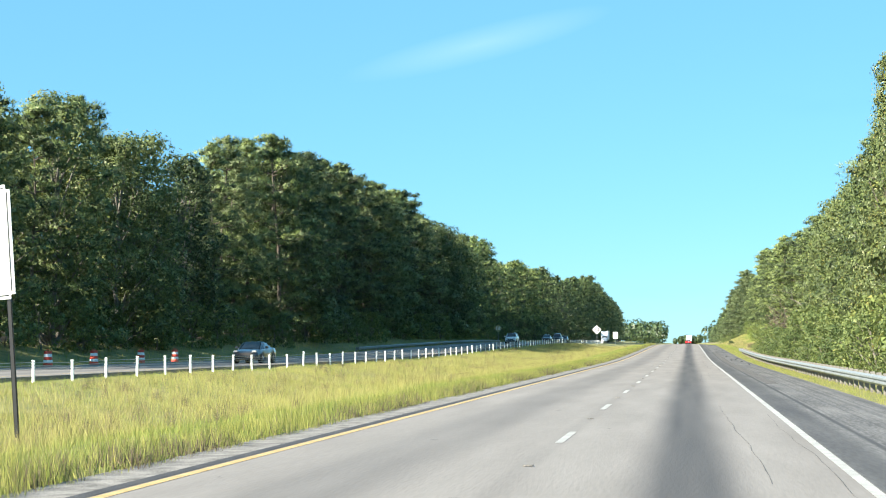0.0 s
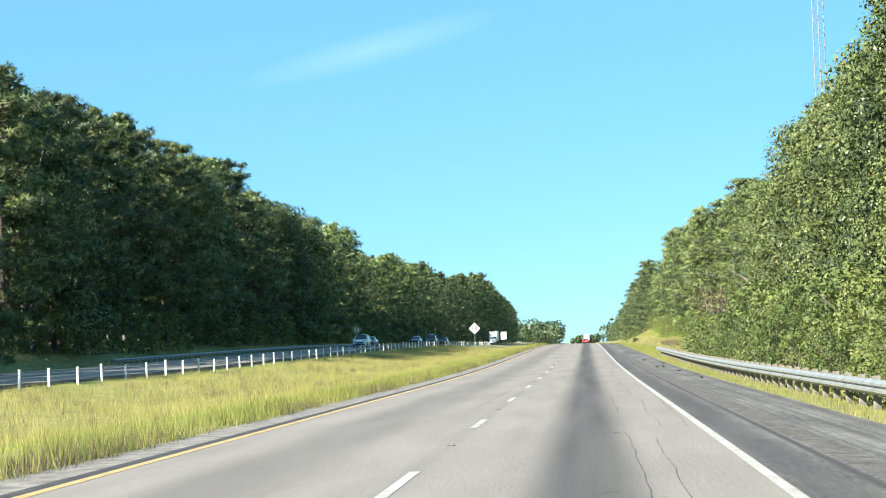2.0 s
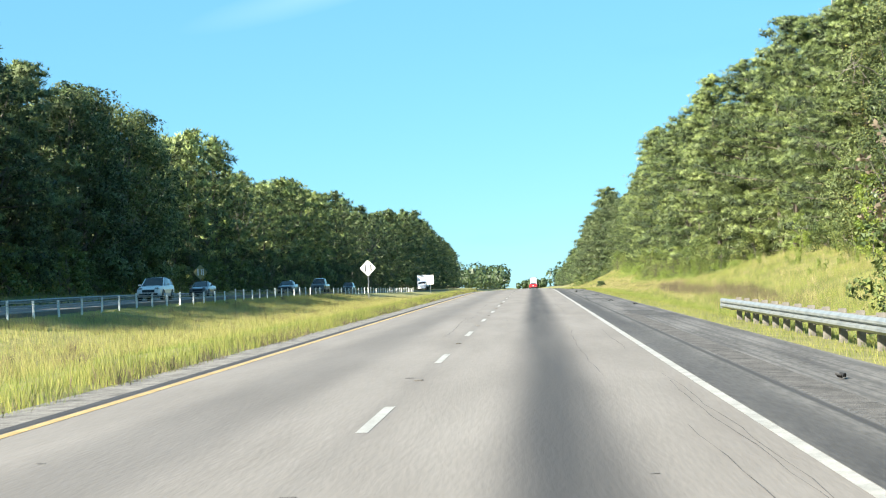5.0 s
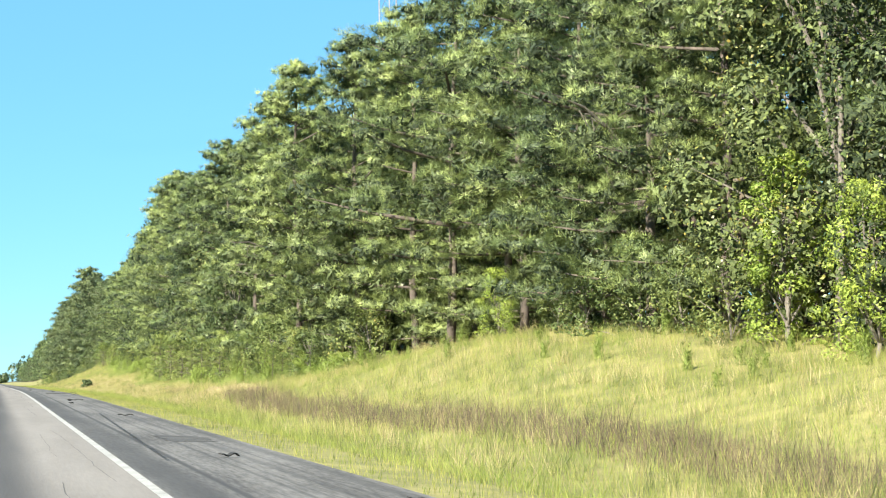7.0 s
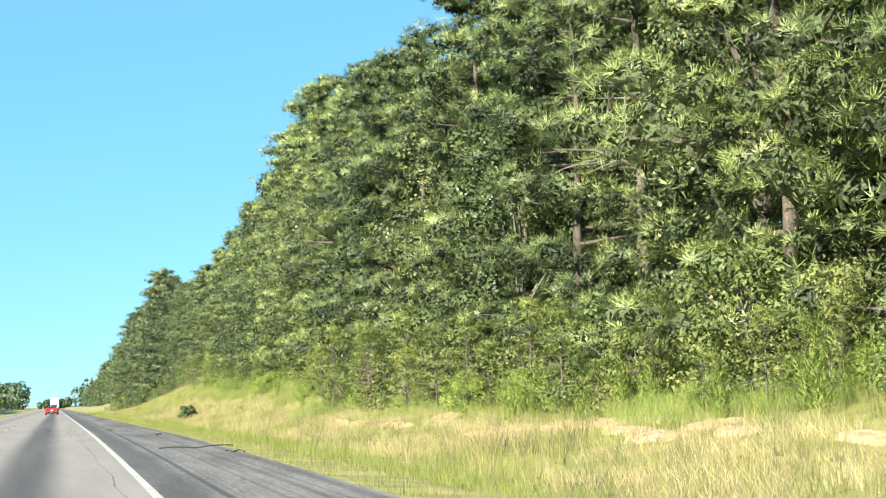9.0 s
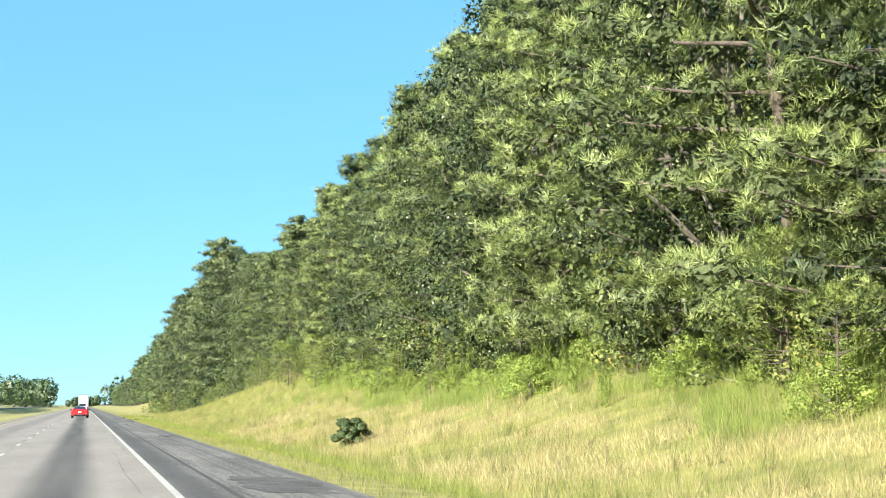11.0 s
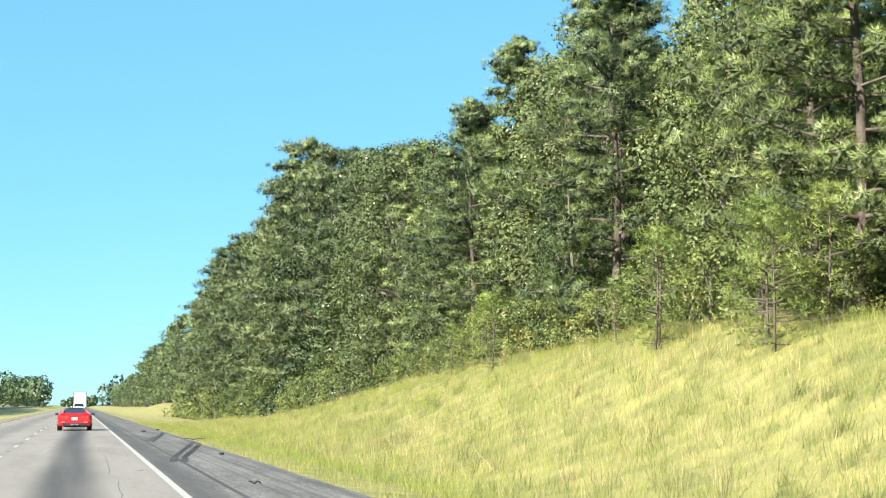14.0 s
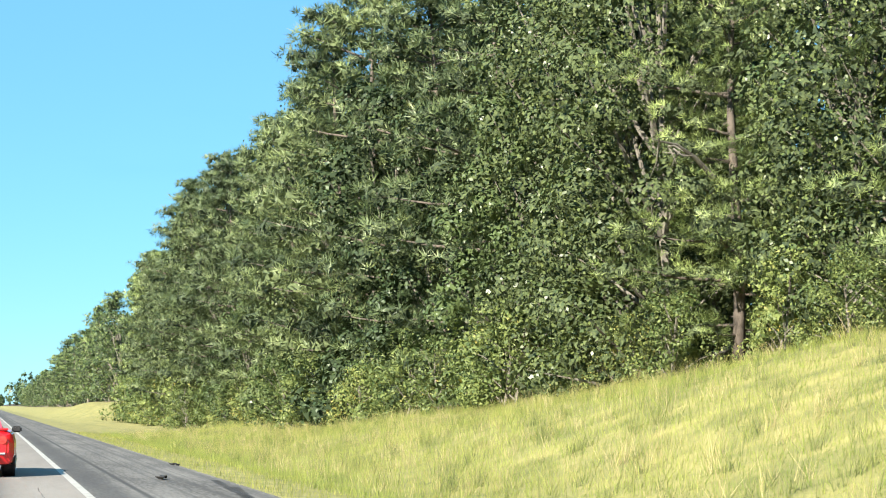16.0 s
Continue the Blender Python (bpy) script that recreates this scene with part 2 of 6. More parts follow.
M_GREYBARK = material("grey_bark", (0.07, 0.062, 0.05), (0.22, 0.20, 0.165), 3.0, 0.9, fine=0.5, bump=0.6, stretch=(1, 1, 0.3))


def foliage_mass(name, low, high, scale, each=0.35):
    """Dense foliage seen as a whole: sprays of two sizes in colour, with the shade between them coloured in, and deep
    relief.
    """
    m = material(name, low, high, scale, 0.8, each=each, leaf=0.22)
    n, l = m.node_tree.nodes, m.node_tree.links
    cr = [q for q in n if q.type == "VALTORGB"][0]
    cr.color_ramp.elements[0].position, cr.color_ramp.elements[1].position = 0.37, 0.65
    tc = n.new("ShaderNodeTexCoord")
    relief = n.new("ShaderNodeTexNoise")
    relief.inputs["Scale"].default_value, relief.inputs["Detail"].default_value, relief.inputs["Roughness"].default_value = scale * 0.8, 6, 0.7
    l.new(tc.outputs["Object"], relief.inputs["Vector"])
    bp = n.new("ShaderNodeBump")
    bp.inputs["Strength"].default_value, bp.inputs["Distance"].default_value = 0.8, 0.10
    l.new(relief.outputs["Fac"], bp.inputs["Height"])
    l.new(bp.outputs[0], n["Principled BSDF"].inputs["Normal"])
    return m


# crown insides: pine and leaf tones well below the outer leaves, for inner shade
M_PINEMASS = foliage_mass("shaded_pine_foliage", (0.030, 0.048, 0.023), (0.120, 0.155, 0.060), 9.0, 0.30)
M_LEAFMASS = foliage_mass("shaded_leafy_foliage", (0.028, 0.047, 0.019), (0.120, 0.154, 0.052), 8.0, 0.32)
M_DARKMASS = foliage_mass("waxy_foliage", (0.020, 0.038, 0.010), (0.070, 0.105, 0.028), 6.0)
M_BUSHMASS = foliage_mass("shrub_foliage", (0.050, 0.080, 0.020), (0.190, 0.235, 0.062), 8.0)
M_CLAY = material("bare_tan_soil", (0.249, 0.166, 0.083), (0.465, 0.357, 0.216), 2.2, 0.95, fine=0.5, bump=0.5)


# ---- mesh helpers
NORMALS = {}


def mesh_np(name, verts, faces, mats, index=None, smooth_shade=False, normals=None):
    verts, faces = np.asarray(verts, np.float32), np.asarray(faces, np.int32)
    me = bpy.data.meshes.new(name)
    k = faces.shape[1]
    me.vertices.add(len(verts))
    me.vertices.foreach_set("co", verts.ravel())
    me.loops.add(faces.size)
    me.loops.foreach_set("vertex_index", faces.ravel())
    me.polygons.add(len(faces))
    me.polygons.foreach_set("loop_start", np.arange(0, faces.size, k, dtype=np.int32))
    if index is not None:
        me.polygons.foreach_set("material_index", np.asarray(index, np.int32))
    me.polygons.foreach_set("use_smooth", np.full(len(faces), bool(smooth_shade)))
    for m in mats if isinstance(mats, (list, tuple)) else [mats]:
        me.materials.append(m)
    me.update(calc_edges=True)
    if normals is not None:
        # soft shading of a tuft or leaf clump as one rounded mass
        me.polygons.foreach_set("use_smooth", np.ones(len(faces), bool))
        me.normals_split_custom_set_from_vertices(np.asarray(normals, np.float32))
        NORMALS[me.name] = np.asarray(normals, np.float32)
    return me


def part(name, bm, mat, parent=None, label="", smooth_shade=False):
    """One bmesh as one mesh object, under a thing or a part."""
    me = bpy.data.meshes.new(name)
    bm.to_mesh(me)
    bm.free()
    me.materials.append(mat)
    if smooth_shade:
        for p in me.polygons:
            p.use_smooth = True
    ob = new(name, me)
    ob.parent = parent
    if label:
        ob["label"] = label
    return ob


def share(name, me, parent=None, loc=(0, 0, 0), rz=0.0, label=""):
    ob = new(name, me)
    ob.parent = parent
    ob.location, ob.rotation_euler = loc, (0, 0, rz)
    if label:
        ob["label"] = label
    return ob


def box(bm, x0, x1, y0, y1, z0, z1, bevel=0.0):
    r = bmesh.ops.create_cube(bm, size=1.0)
    vs = r["verts"]
    for v in vs:
        v.co = Vector((x0 if v.co.x < 0 else x1, y0 if v.co.y < 0 else y1, z0 if v.co.z < 0 else z1))
    if bevel:
        es = list({e for v in vs for e in v.link_edges})
        bmesh.ops.bevel(bm, geom=es, offset=bevel, segments=2, affect="EDGES", clamp_overlap=True)
    return vs


def tube(bm, path, radii, sides=8, cap=True):
    """A tapered tube along a list of points."""
    rings = []
    for i, (p, r) in enumerate(zip(path, radii)):
        a = path[max(i - 1, 0)]
        b = path[min(i + 1, len(path) - 1)]
        d = (Vector(b) - Vector(a)).normalized()
        u = d.orthogonal().normalized()
        w = d.cross(u)
        rings.append([bm.verts.new(Vector(p) + (u * cos(TAU * k / sides) + w * sin(TAU * k / sides)) * r) for k in range(sides)])
    for q, s in zip(rings, rings[1:]):
        for k in range(sides):
            bm.faces.new((q[k], q[(k + 1) % sides], s[(k + 1) % sides], s[k]))
    if cap:
        bm.faces.new(rings[-1])
        bm.faces.new(rings[0][::-1])


# ---- the lie of the land
def left_rise(y):
    return 0.25 + 0.35 * smooth(120, 280, y)


BANK = [(-100, 0.6), (60, 0.6), (185, 0.8), (205, 1.0), (230, 1.5), (244, 2.3), (256, 2.5), (266, 2.35), (278, 1.4), (300, 0.7), (330, 0.8),
        (352, 1.7), (370, 2.3), (395, 2.3), (411, 2.9), (427, 3.2), (460, 3.9), (480, 3.3), (496, 2.9), (506, 2.2), (516, 1.5), (540, 0.25),
        (588, -0.5), (628, -0.3), (645, 0.8), (662, 2.0), (720, 1.8), (800, 1.0), (1200, 0.8)]
EDGE = [(-100, 11.0), (184, 11.3), (198, 15.0), (212, 19.0), (226, 19.5), (280, 20.0), (292, 16.0), (330, 15.5), (352, 17.0), (440, 18.0),
        (478, 19.0), (505, 19.5), (535, 18.5), (570, 17.0), (600, 15.5), (640, 15.5), (656, 19.0), (680, 19.0), (700, 16.0),
        (1200, 15.5)]


def bank(y):
    return curve_at(BANK, y)


def edge(y):
    """Where the wood begins on the side of the camera's carriageway."""
    return curve_at(EDGE, y)


def land(x, y):
    z = road_z(y)
    if x > 5.0:
        e, b = edge(y), bank(y)
        if x < 6.2:
            h = -0.14 - 0.10 * ramp(5.0, 6.2, x)
        elif x < 8.0:
            h = -0.24 - 0.16 * smooth(6.2, 8.0, x)
        else:
            h = -0.40 + (b + 0.40) * smooth(7.6, e + 1.5, x) if x < e + 1.5 else b + 0.085 * min(x - e - 1.5, 60)
        n = noise.noise(Vector((x * 0.16, y * 0.10, 3.1))) * 0.35 * ramp(8, 13, x)
        return z + h + n
    if x > -6.3:
        return z - 0.16
    if x > -24.6:
        d = -0.62 * smooth(-6.6, -13.5, x) if x > -15 else -0.62 + (0.52 + left_rise(y) * 0.6) * smooth(-15, -24, x)
        return z - 0.02 + d + noise.noise(Vector((x * 0.22, y * 0.16, 1.7))) * 0.14 * ramp(-7, -9, x)
    if x > -36.7:
        return z + left_rise(y) - 0.16
    h = left_rise(y) - 0.05 - 0.35 * smooth(-36.7, -39, x) + 2.0 * smooth(-40, -52, x) * smooth(20, 90, y) + 0.03 * max(-x - 52, 0) * (x > -120)
    return z + h + noise.noise(Vector((x * 0.1, y * 0.07, 8.3))) * 0.3 * ramp(-38, -44, x)


def build_ground():
    xs = ([-2500, -1200, -600, -300, -200, -150, -120, -100, -85, -72, -64, -58, -54, -51, -48, -45, -42, -40, -38.5, -37.2, -36.5,
           -36.0, -30, -25.2, -24.5, -23.5, -22, -20, -18, -16, -14.5, -13, -11.5, -10, -8.8, -7.8, -7.0, -6.5, -6.25, -5.9, -2, 2, 4.8, 5.05, 5.3,
           5.8, 6.4, 7.0, 7.6, 8.4] + [9.2 + 0.9 * k for k in range(22)] + [31, 34, 38, 44, 52, 64, 80, 110, 160, 240, 400, 800, 1500, 2500])
    ys = [-400, -200, -120, -80] + [-60 + 3.0 * k for k in range(254)] + [710, 730, 760, 800, 850, 900, 960, 1040, 1120, 1200, 1400, 1700, 2100, 2700, 3400, 4400]
    verts = [(x, y, land(x, y)) for y in ys for x in xs]
    w = len(xs)
    faces, index = [], []
    for j in range(len(ys) - 1):
        ym = (ys[j] + ys[j + 1]) / 2
        for i in range(w - 1):
            xm = (xs[i] + xs[i + 1]) / 2
            faces.append((j * w + i, j * w + i + 1, (j + 1) * w + i + 1, (j + 1) * w + i))
            index.append(1 if xm > edge(ym) + 2.0 or xm < -50 else 0)
    ob = new("ground", mesh_np("ground", verts, faces, [M_GRASSGROUND, M_LITTER], index, True))
    tagged(ob, "yellow-green grassy ground with dark leaf litter under the woods", "ground", kind="structure")
    build_soil_patches(ob)


def build_soil_patches(ground):
    """Bare sandy washes on the dry bank, each a ragged draped sheet with a low rim."""
    rng = random.Random(17)
    spots = [(rng.uniform(11.4, 13.1), rng.uniform(280, 330)) for k in range(44)]
    for xc, yc in spots:
        rx, ry = rng.uniform(0.25, 0.75), rng.uniform(0.5, 1.8)
        n, rings = 16, 4
        rag = [rng.uniform(0.65, 1.15) for k in range(n)]
        v, f = [(xc, yc, land(xc, yc) + 0.08)], []
        for r in range(1, rings + 1):
            for k in range(n):
                u = r / rings * (rag[k] if r > 1 else 1.0)
                x, y = xc + rx * u * cos(TAU * k / n), yc + ry * u * sin(TAU * k / n)
                v.append((x, y, land(x, y) + (0.08 + rng.uniform(-0.03, 0.03) if r < rings else -0.05)))
        for k in range(n):
            f.append((0, 1 + k, 1 + (k + 1) % n))
            for r in range(rings - 1):
                a, b = 1 + r * n + k, 1 + r * n + (k + 1) % n
                f += [(a, a + n, b + n), (a, b + n, b)]
        share("soil_patch", mesh_np("soil_patch", v, f, M_CLAY, smooth_shade=True), ground, label="bare sandy soil")


YS = [-60 + 6.0 * k for k in range(130)] + [740, 800, 900, 1000, 1200, 1500, 2000]


def strip(name, x0, x1, dz0, dz1, mat, ys, lift=0.0, thick=0.0, rise=None, parent=None):
    """A ribbon along the road between two offsets, following its height; thick gives it a body."""
    v, f = [], []
    for y in ys:
        z = road_z(y) + (rise(y) if rise else 0) + lift
        v += [(x0, y, z + dz0), (x1, y, z + dz1)]
        if thick:
            v += [(x0, y, z + dz0 - thick), (x1, y, z + dz1 - thick)]
    k = 4 if thick else 2
    for j in range(len(ys) - 1):
        a, b = j * k, (j + 1) * k
        f.append((a, a + 1, b + 1, b))
        if thick:
            f += [(a + 2, a, b, b + 2), (a + 1, a + 3, b + 3, b + 1)]
    if thick:
        e = (len(ys) - 1) * k
        f += [(0, 2, 3, 1), (e, e + 1, e + 3, e + 2)]
    ob = new(name, mesh_np(name, v, f, mat))
    ob.parent = parent
    return ob


def build_roads():
    road = tagged(strip("road", -5.38, 2.17, 0, 0, M_CONCRETE, YS, thick=0.3),
                  "pale worn concrete motorway lanes with dark oil streaks", "road", kind="structure")
    sh = tagged(strip("shoulder", 2.174, 5.15, -0.0086, -0.12, M_SHOULDER, YS, thick=0.3),
                "cracked grey asphalt hard shoulder beside the lanes", "shoulder", kind="structure")
    gut = tagged(strip("edge_strip", -6.38, -5.384, -0.03, -0.01, M_GUTTER, YS, thick=0.3),
                 "narrow pale concrete edge strip beside the median grass", "pavement edge", kind="structure")
    far = tagged(strip("opposite_road", -36.5, -24.9, 0, 0, M_FARLANE, YS, thick=0.3, rise=left_rise),
                 "opposite concrete carriageway lying in tree shade", "road", kind="structure")
    strip("white_edge_line", 2.035, 2.155, 0, 0, M_WHITE, YS, 0.004, parent=road)
    strip("yellow_edge_line", -5.29, -5.15, 0, 0, M_YELLOW, YS, 0.004, parent=road)
    strip("yellow_edge_line", -26.08, -25.94, 0, 0, M_YELLOW, YS, 0.004, rise=left_rise, parent=far)
    strip("white_edge_line", -33.4, -33.25, 0, 0, M_WHITE, YS, 0.004, rise=left_rise, parent=far)
    strip("dark_seam", -5.52, -5.33, 0.004, 0.004, M_PATCH, YS, 0.0, parent=gut)
    rng = random.Random(5)
    y = DASH_Y - 12.19 * 17
    while y < 760:
        strip("lane_dash", -1.62, -1.50, 0, 0, M_WHITE, [y - 1.52, y + 1.52], 0.004, parent=road)
        strip("lane_dash", -29.72, -29.58, 0, 0, M_WHITE, [y - 1.52, y + 1.52], 0.004, rise=left_rise, parent=far)
        # raised reflectors halfway between the dashes
        bm = bmesh.new()
        yy = y + 6.1
        box(bm, -1.62, -1.50, yy - 0.05, yy + 0.05, road_z(yy), road_z(yy) + 0.018, 0.006)
        part("reflector", bm, M_GUTTER, road)
        y += 12.19
    # long thin sealed cracks wandering along the lanes
    for k in range(56):
        yc, x = rng.uniform(0, 480), rng.choice([-4.7, -2.2, 0.95, 1.2, 1.35, 1.5, 1.65, 1.8]) + rng.uniform(-0.12, 0.12)
        n = rng.randint(10, 30)
        v, f = [], []
        for i in range(n):
            x += rng.uniform(-0.035, 0.035)
            yy, w = yc + i * 0.9, rng.uniform(0.002, 0.006)
            v += [(x - w, yy, road_z(yy) + 0.004), (x + w, yy, road_z(yy) + 0.004)]
            if i:
                f.append((2 * i - 2, 2 * i - 1, 2 * i + 1, 2 * i))
        share("sealed_crack", mesh_np("sealed_crack", v, f, M_GROOVE), road)
    for k in range(60):
        yc, xc, s = rng.uniform(10, 470), rng.uniform(-4.8, 1.9), rng.uniform(0.03, 0.11)
        v = [(xc + s * cos(TAU * i / 7) * rng.uniform(0.6, 1), yc + s * 0.8 * sin(TAU * i / 7) * rng.uniform(0.6, 1), road_z(yc) + 0.0045) for i in range(7)]
        share("spall", mesh_np("spall", v, [(0, 1, 2), (0, 2, 3), (0, 3, 4), (0, 4, 5), (0, 5, 6)], M_SHOULDER), road)
    # rumble grooves: low ribs across the shoulder
    v, f = [], []
    y = 60.0
    while y < 198:
        b = len(v)
        z = road_z(y) - 0.012
        for dy, dz, inset in ((-0.06, 0.0, 0.0), (0.0, 0.018, 0.05), (0.06, 0.0, 0.0)):
            for x in (3.10 + inset, 3.62 - inset):
                v.append((x, y + dy, z - 0.0375 * (x - 2.264) + dz))
        f += [(b, b + 1, b + 3), (b, b + 3, b + 2), (b + 2, b + 3, b + 5), (b + 2, b + 5, b + 4), (b, b + 2, b + 4), (b + 1, b + 5, b + 3)]
        y += 0.31
    rib = new("rumble_strip", mesh_np("rumble_strip", v, f, M_GROOVE))
    rib.parent = sh
    tagged(rib, "pressed rumble ribs", kind="stuff")
    # overlay patches
    def patch(x0, x1, y0, y1):
        v, f = [], []
        n = 12
        for i in range(n + 1):
            yy = y0 + (y1 - y0) * i / n
            a, c = x0 + rng.uniform(-0.1, 0.1), x1 + rng.uniform(-0.12, 0.12)
            if i in (0, n):
                a, c = a + 0.1, c - 0.1
            for x in (a, c):
                v.append((x, yy, road_z(yy) - 0.012 - 0.0375 * (x - 2.264) + 0.006))
            if i:
                f.append((2 * i - 2, 2 * i - 1, 2 * i + 1, 2 * i))
        share("asphalt_patch", mesh_np("asphalt_patch", v, f, M_OVERLAY), sh)
    patch(3.35, 4.95, 196.6, 200.6)
    patch(3.5, 4.6, 201.2, 204.6)
    patch(3.6, 4.6, 232, 235)
    patch(3.4, 4.8, 344, 350)
    # braided tyre marks swerving on to the shoulder
    def mark(pts, w):
        """A comb of short rubber bars laid along a curve."""
        v, f = [], []
        n = 64
        for i in range(n):
            u = i / (n - 1) * (len(pts) - 1)
            k = min(int(u), len(pts) - 2)
            u -= k
            x, yy = pts[k][0] + (pts[k + 1][0] - pts[k][0]) * u, pts[k][1] + (pts[k + 1][1] - pts[k][1]) * u
            dy = (pts[-1][1] - pts[0][1]) / n * rng.uniform(0.30, 0.5)
            a, c = w * rng.uniform(0.6, 1.1), w * rng.uniform(0.6, 1.1)
            b = len(v)
            for px, py in ((x - a, yy - dy), (x + c, yy - dy), (x + c, yy + dy), (x - a, yy + dy)):
                v.append((px, py, road_z(py) - 0.012 - 0.0375 * (px - 2.264) + 0.005))
            f.append((b, b + 1, b + 2, b + 3))
        share("tyre_mark", mesh_np("tyre_mark", v, f, M_SKID), sh)
    mark([(2.79, 447.9), (3.05, 452.0), (3.66, 458.5), (4.4, 466.5), (4.95, 473.0)], 0.10)
    mark([(3.07, 447.9), (3.32, 451.8), (4.0, 459.0), (4.75, 467.0), (5.05, 471.0)], 0.10)
    mark([(3.07, 472.6), (3.5, 478.0), (4.2, 486.0), (4.9, 494.2)], 0.09)
    mark([(3.25, 471.3), (3.75, 478.5), (4.4, 487.5), (4.9, 496.9)], 0.09)
    mark([(2.9, 225), (3.6, 253)], 0.04)


def build_grass():
    """Blades as slim triangles, in sheets of one kind each."""
    rng = np.random.default_rng(11)

    def sheet(name, label, mat, n, xr, yr, height, width, keep, lean=0.25, parent_cat="grass", dens=None, tuft=0):
        x = rng.uniform(xr[0], xr[1], n)
        y = rng.uniform(yr[0], yr[1], n) if dens is None else yr[0] + (yr[1] - yr[0]) * rng.power(dens, n)
        if tuft:
            # blades gathered into tussocks
            c = rng.integers(0, n // tuft, n)
            x, y = x[c] + rng.normal(0, 0.09, n), y[c] + rng.normal(0, 0.11, n)
        k = keep(x, y) > rng.random(n)
        x, y = x[k], y[k]
        z = np.array([land(a, b) for a, b in zip(x, y)])
        m = len(x)
        h = height[0] + (height[1] - height[0]) * rng.random(m) ** 1.3
        h *= 0.95 + 0.38 * np.sin(x * 2.3 + 1.7 * np.sin(y * 1.1)) * np.sin(y * 1.6 + 1.9 * np.sin(x * 0.8)) + 0.16 * np.sin(x * 5.1 + y * 3.3)
        w = width * (0.6 + 0.8 * rng.random(m))
        a = rng.uniform(0, TAU, m)
        sx, sy = np.cos(a) * w, np.sin(a) * w
        lx, ly = rng.normal(0, lean, m) * h, rng.normal(0, lean, m) * h
        p0 = np.stack([x - sx, y - sy, z - 0.03], 1)
        p1 = np.stack([x + sx, y + sy, z - 0.03], 1)
        p2 = np.stack([x + lx, y + ly, z + h], 1)
        # blades turn their faces to the open road side
        turn = (np.cross(p1 - p0, p2 - p0) * np.stack([-0.45 * np.sign(x), np.full(m, -0.9), np.full(m, 0.2)], 1)).sum(1) < 0
        p0[turn], p1[turn] = p1[turn].copy(), p0[turn].copy()
        v = np.stack([p0, p1, p2], 1).reshape(-1, 3)
        up = np.stack([lx / h * 0.5 + rng.normal(0, 0.16, m), ly / h * 0.5 + rng.normal(0, 0.16, m), np.ones(m)], 1)
        up /= np.linalg.norm(up, axis=1)[:, None]
        f = np.arange(3 * m).reshape(-1, 3)
        ob = new(name, mesh_np(name, v, f, mat, normals=np.repeat(up, 3, 0)))
        tagged(ob, label, parent_cat, kind="stuff")

    def clump(x, y, s, seed):
        r = np.sin(x * s + seed) * np.sin(y * s * 0.7 + 1.3 * seed) + 0.6 * np.sin(x * s * 2.3 + y * s * 1.7 + seed)
        return r

    edges_y = np.arange(-60, 800, 4.0)
    edges_x = np.array([edge(v) for v in edges_y])

    def inside(x, y, extra=1.2):
        return x < np.interp(y, edges_y, edges_x) + extra

    # bank beside the hard shoulder
    def dry(x, y):
        return (clump(x, y, 0.5, 3.0) > -0.15) & (y > 274) & (y < 412) & (x > 8.4) & (x < 13.5)

    def weedy(x, y):
        e = np.interp(y, edges_y, edges_x)
        return (x > e - 3.4 + 1.0 * np.sin(y * 0.43)) & (clump(x, y, 0.45, 5.0) > -0.1) & (y > 284) & (y < 428)

    sheet("bank_grass", "tall yellow-green grass over the roadside bank", M_BLADE, int(820000 * GRASS), (6.8, 22), (170, 560), (0.12, 0.36), 0.0048,
          lambda x, y: np.where(inside(x, y), np.where(dry(x, y), 0.25, 0.97), 0.0), 0.38)
    sheet("bank_weeds", "bright green leafy weeds at the top of the bank", M_WEED, int(420000 * GRASS), (10.5, 19), (284, 428), (0.20, 0.62), 0.0060,
          lambda x, y: np.where(inside(x, y, 0.3) & weedy(x, y), 0.9, 0.0), 0.35)
    sheet("bank_seed_grass", "straw-coloured seed grass on the bank", M_STRAW, int(260000 * GRASS), (8.0, 22), (190, 560), (0.25, 0.52), 0.0036,
          lambda x, y: np.where(inside(x, y), 0.25 + 0.6 * (clump(x, y, 0.35, 2.0) > 0.2), 0.0), 0.35)
    sheet("bank_tussocks", "darker green tussocks scattered over the bank", M_TUSSOCK, int(110000 * GRASS), (7.6, 22), (190, 560), (0.22, 0.58), 0.0048,
          lambda x, y: np.where(inside(x, y, 0.6), 0.95, 0.0), 0.3, tuft=28)
    sheet("bank_straw_tussocks", "bleached straw tussocks scattered over the bank", M_THATCH, int(90000 * GRASS), (7.6, 22), (190, 560), (0.25, 0.60), 0.0042,
          lambda x, y: np.where(inside(x, y, 0.6), 0.95, 0.0), 0.35, tuft=24)
    sheet("ditch_weeds", "rusty brown weeds along the ditch", M_RUST, int(260000 * GRASS), (7.8, 12.2), (198, 480), (0.28, 0.62), 0.0055,
          lambda x, y: np.where(np.abs(x - 10.6 + 0.4 * np.sin(y * 0.13)) < 0.9, np.where((y > 216) & (y < 274), 0.8, np.where(clump(x, y, 0.22, 0.7) > 0.6, 0.35, 0.02)), 0.02))
    sheet("dry_thatch", "pale tan dry grass over bare soil on the bank", M_THATCH, int(200000 * GRASS), (8.4, 13.6), (272, 412), (0.08, 0.32), 0.0052,
          lambda x, y: np.where(dry(x, y), 0.95, 0.05), 0.6)
    sheet("verge_grass", "short green grass along the pavement edge", M_VERGE, int(110000 * GRASS), (5.1, 7.8), (20, 560), (0.05, 0.18), 0.007,
          lambda x, y: 0.25 + 0.75 * (x > 5.3))
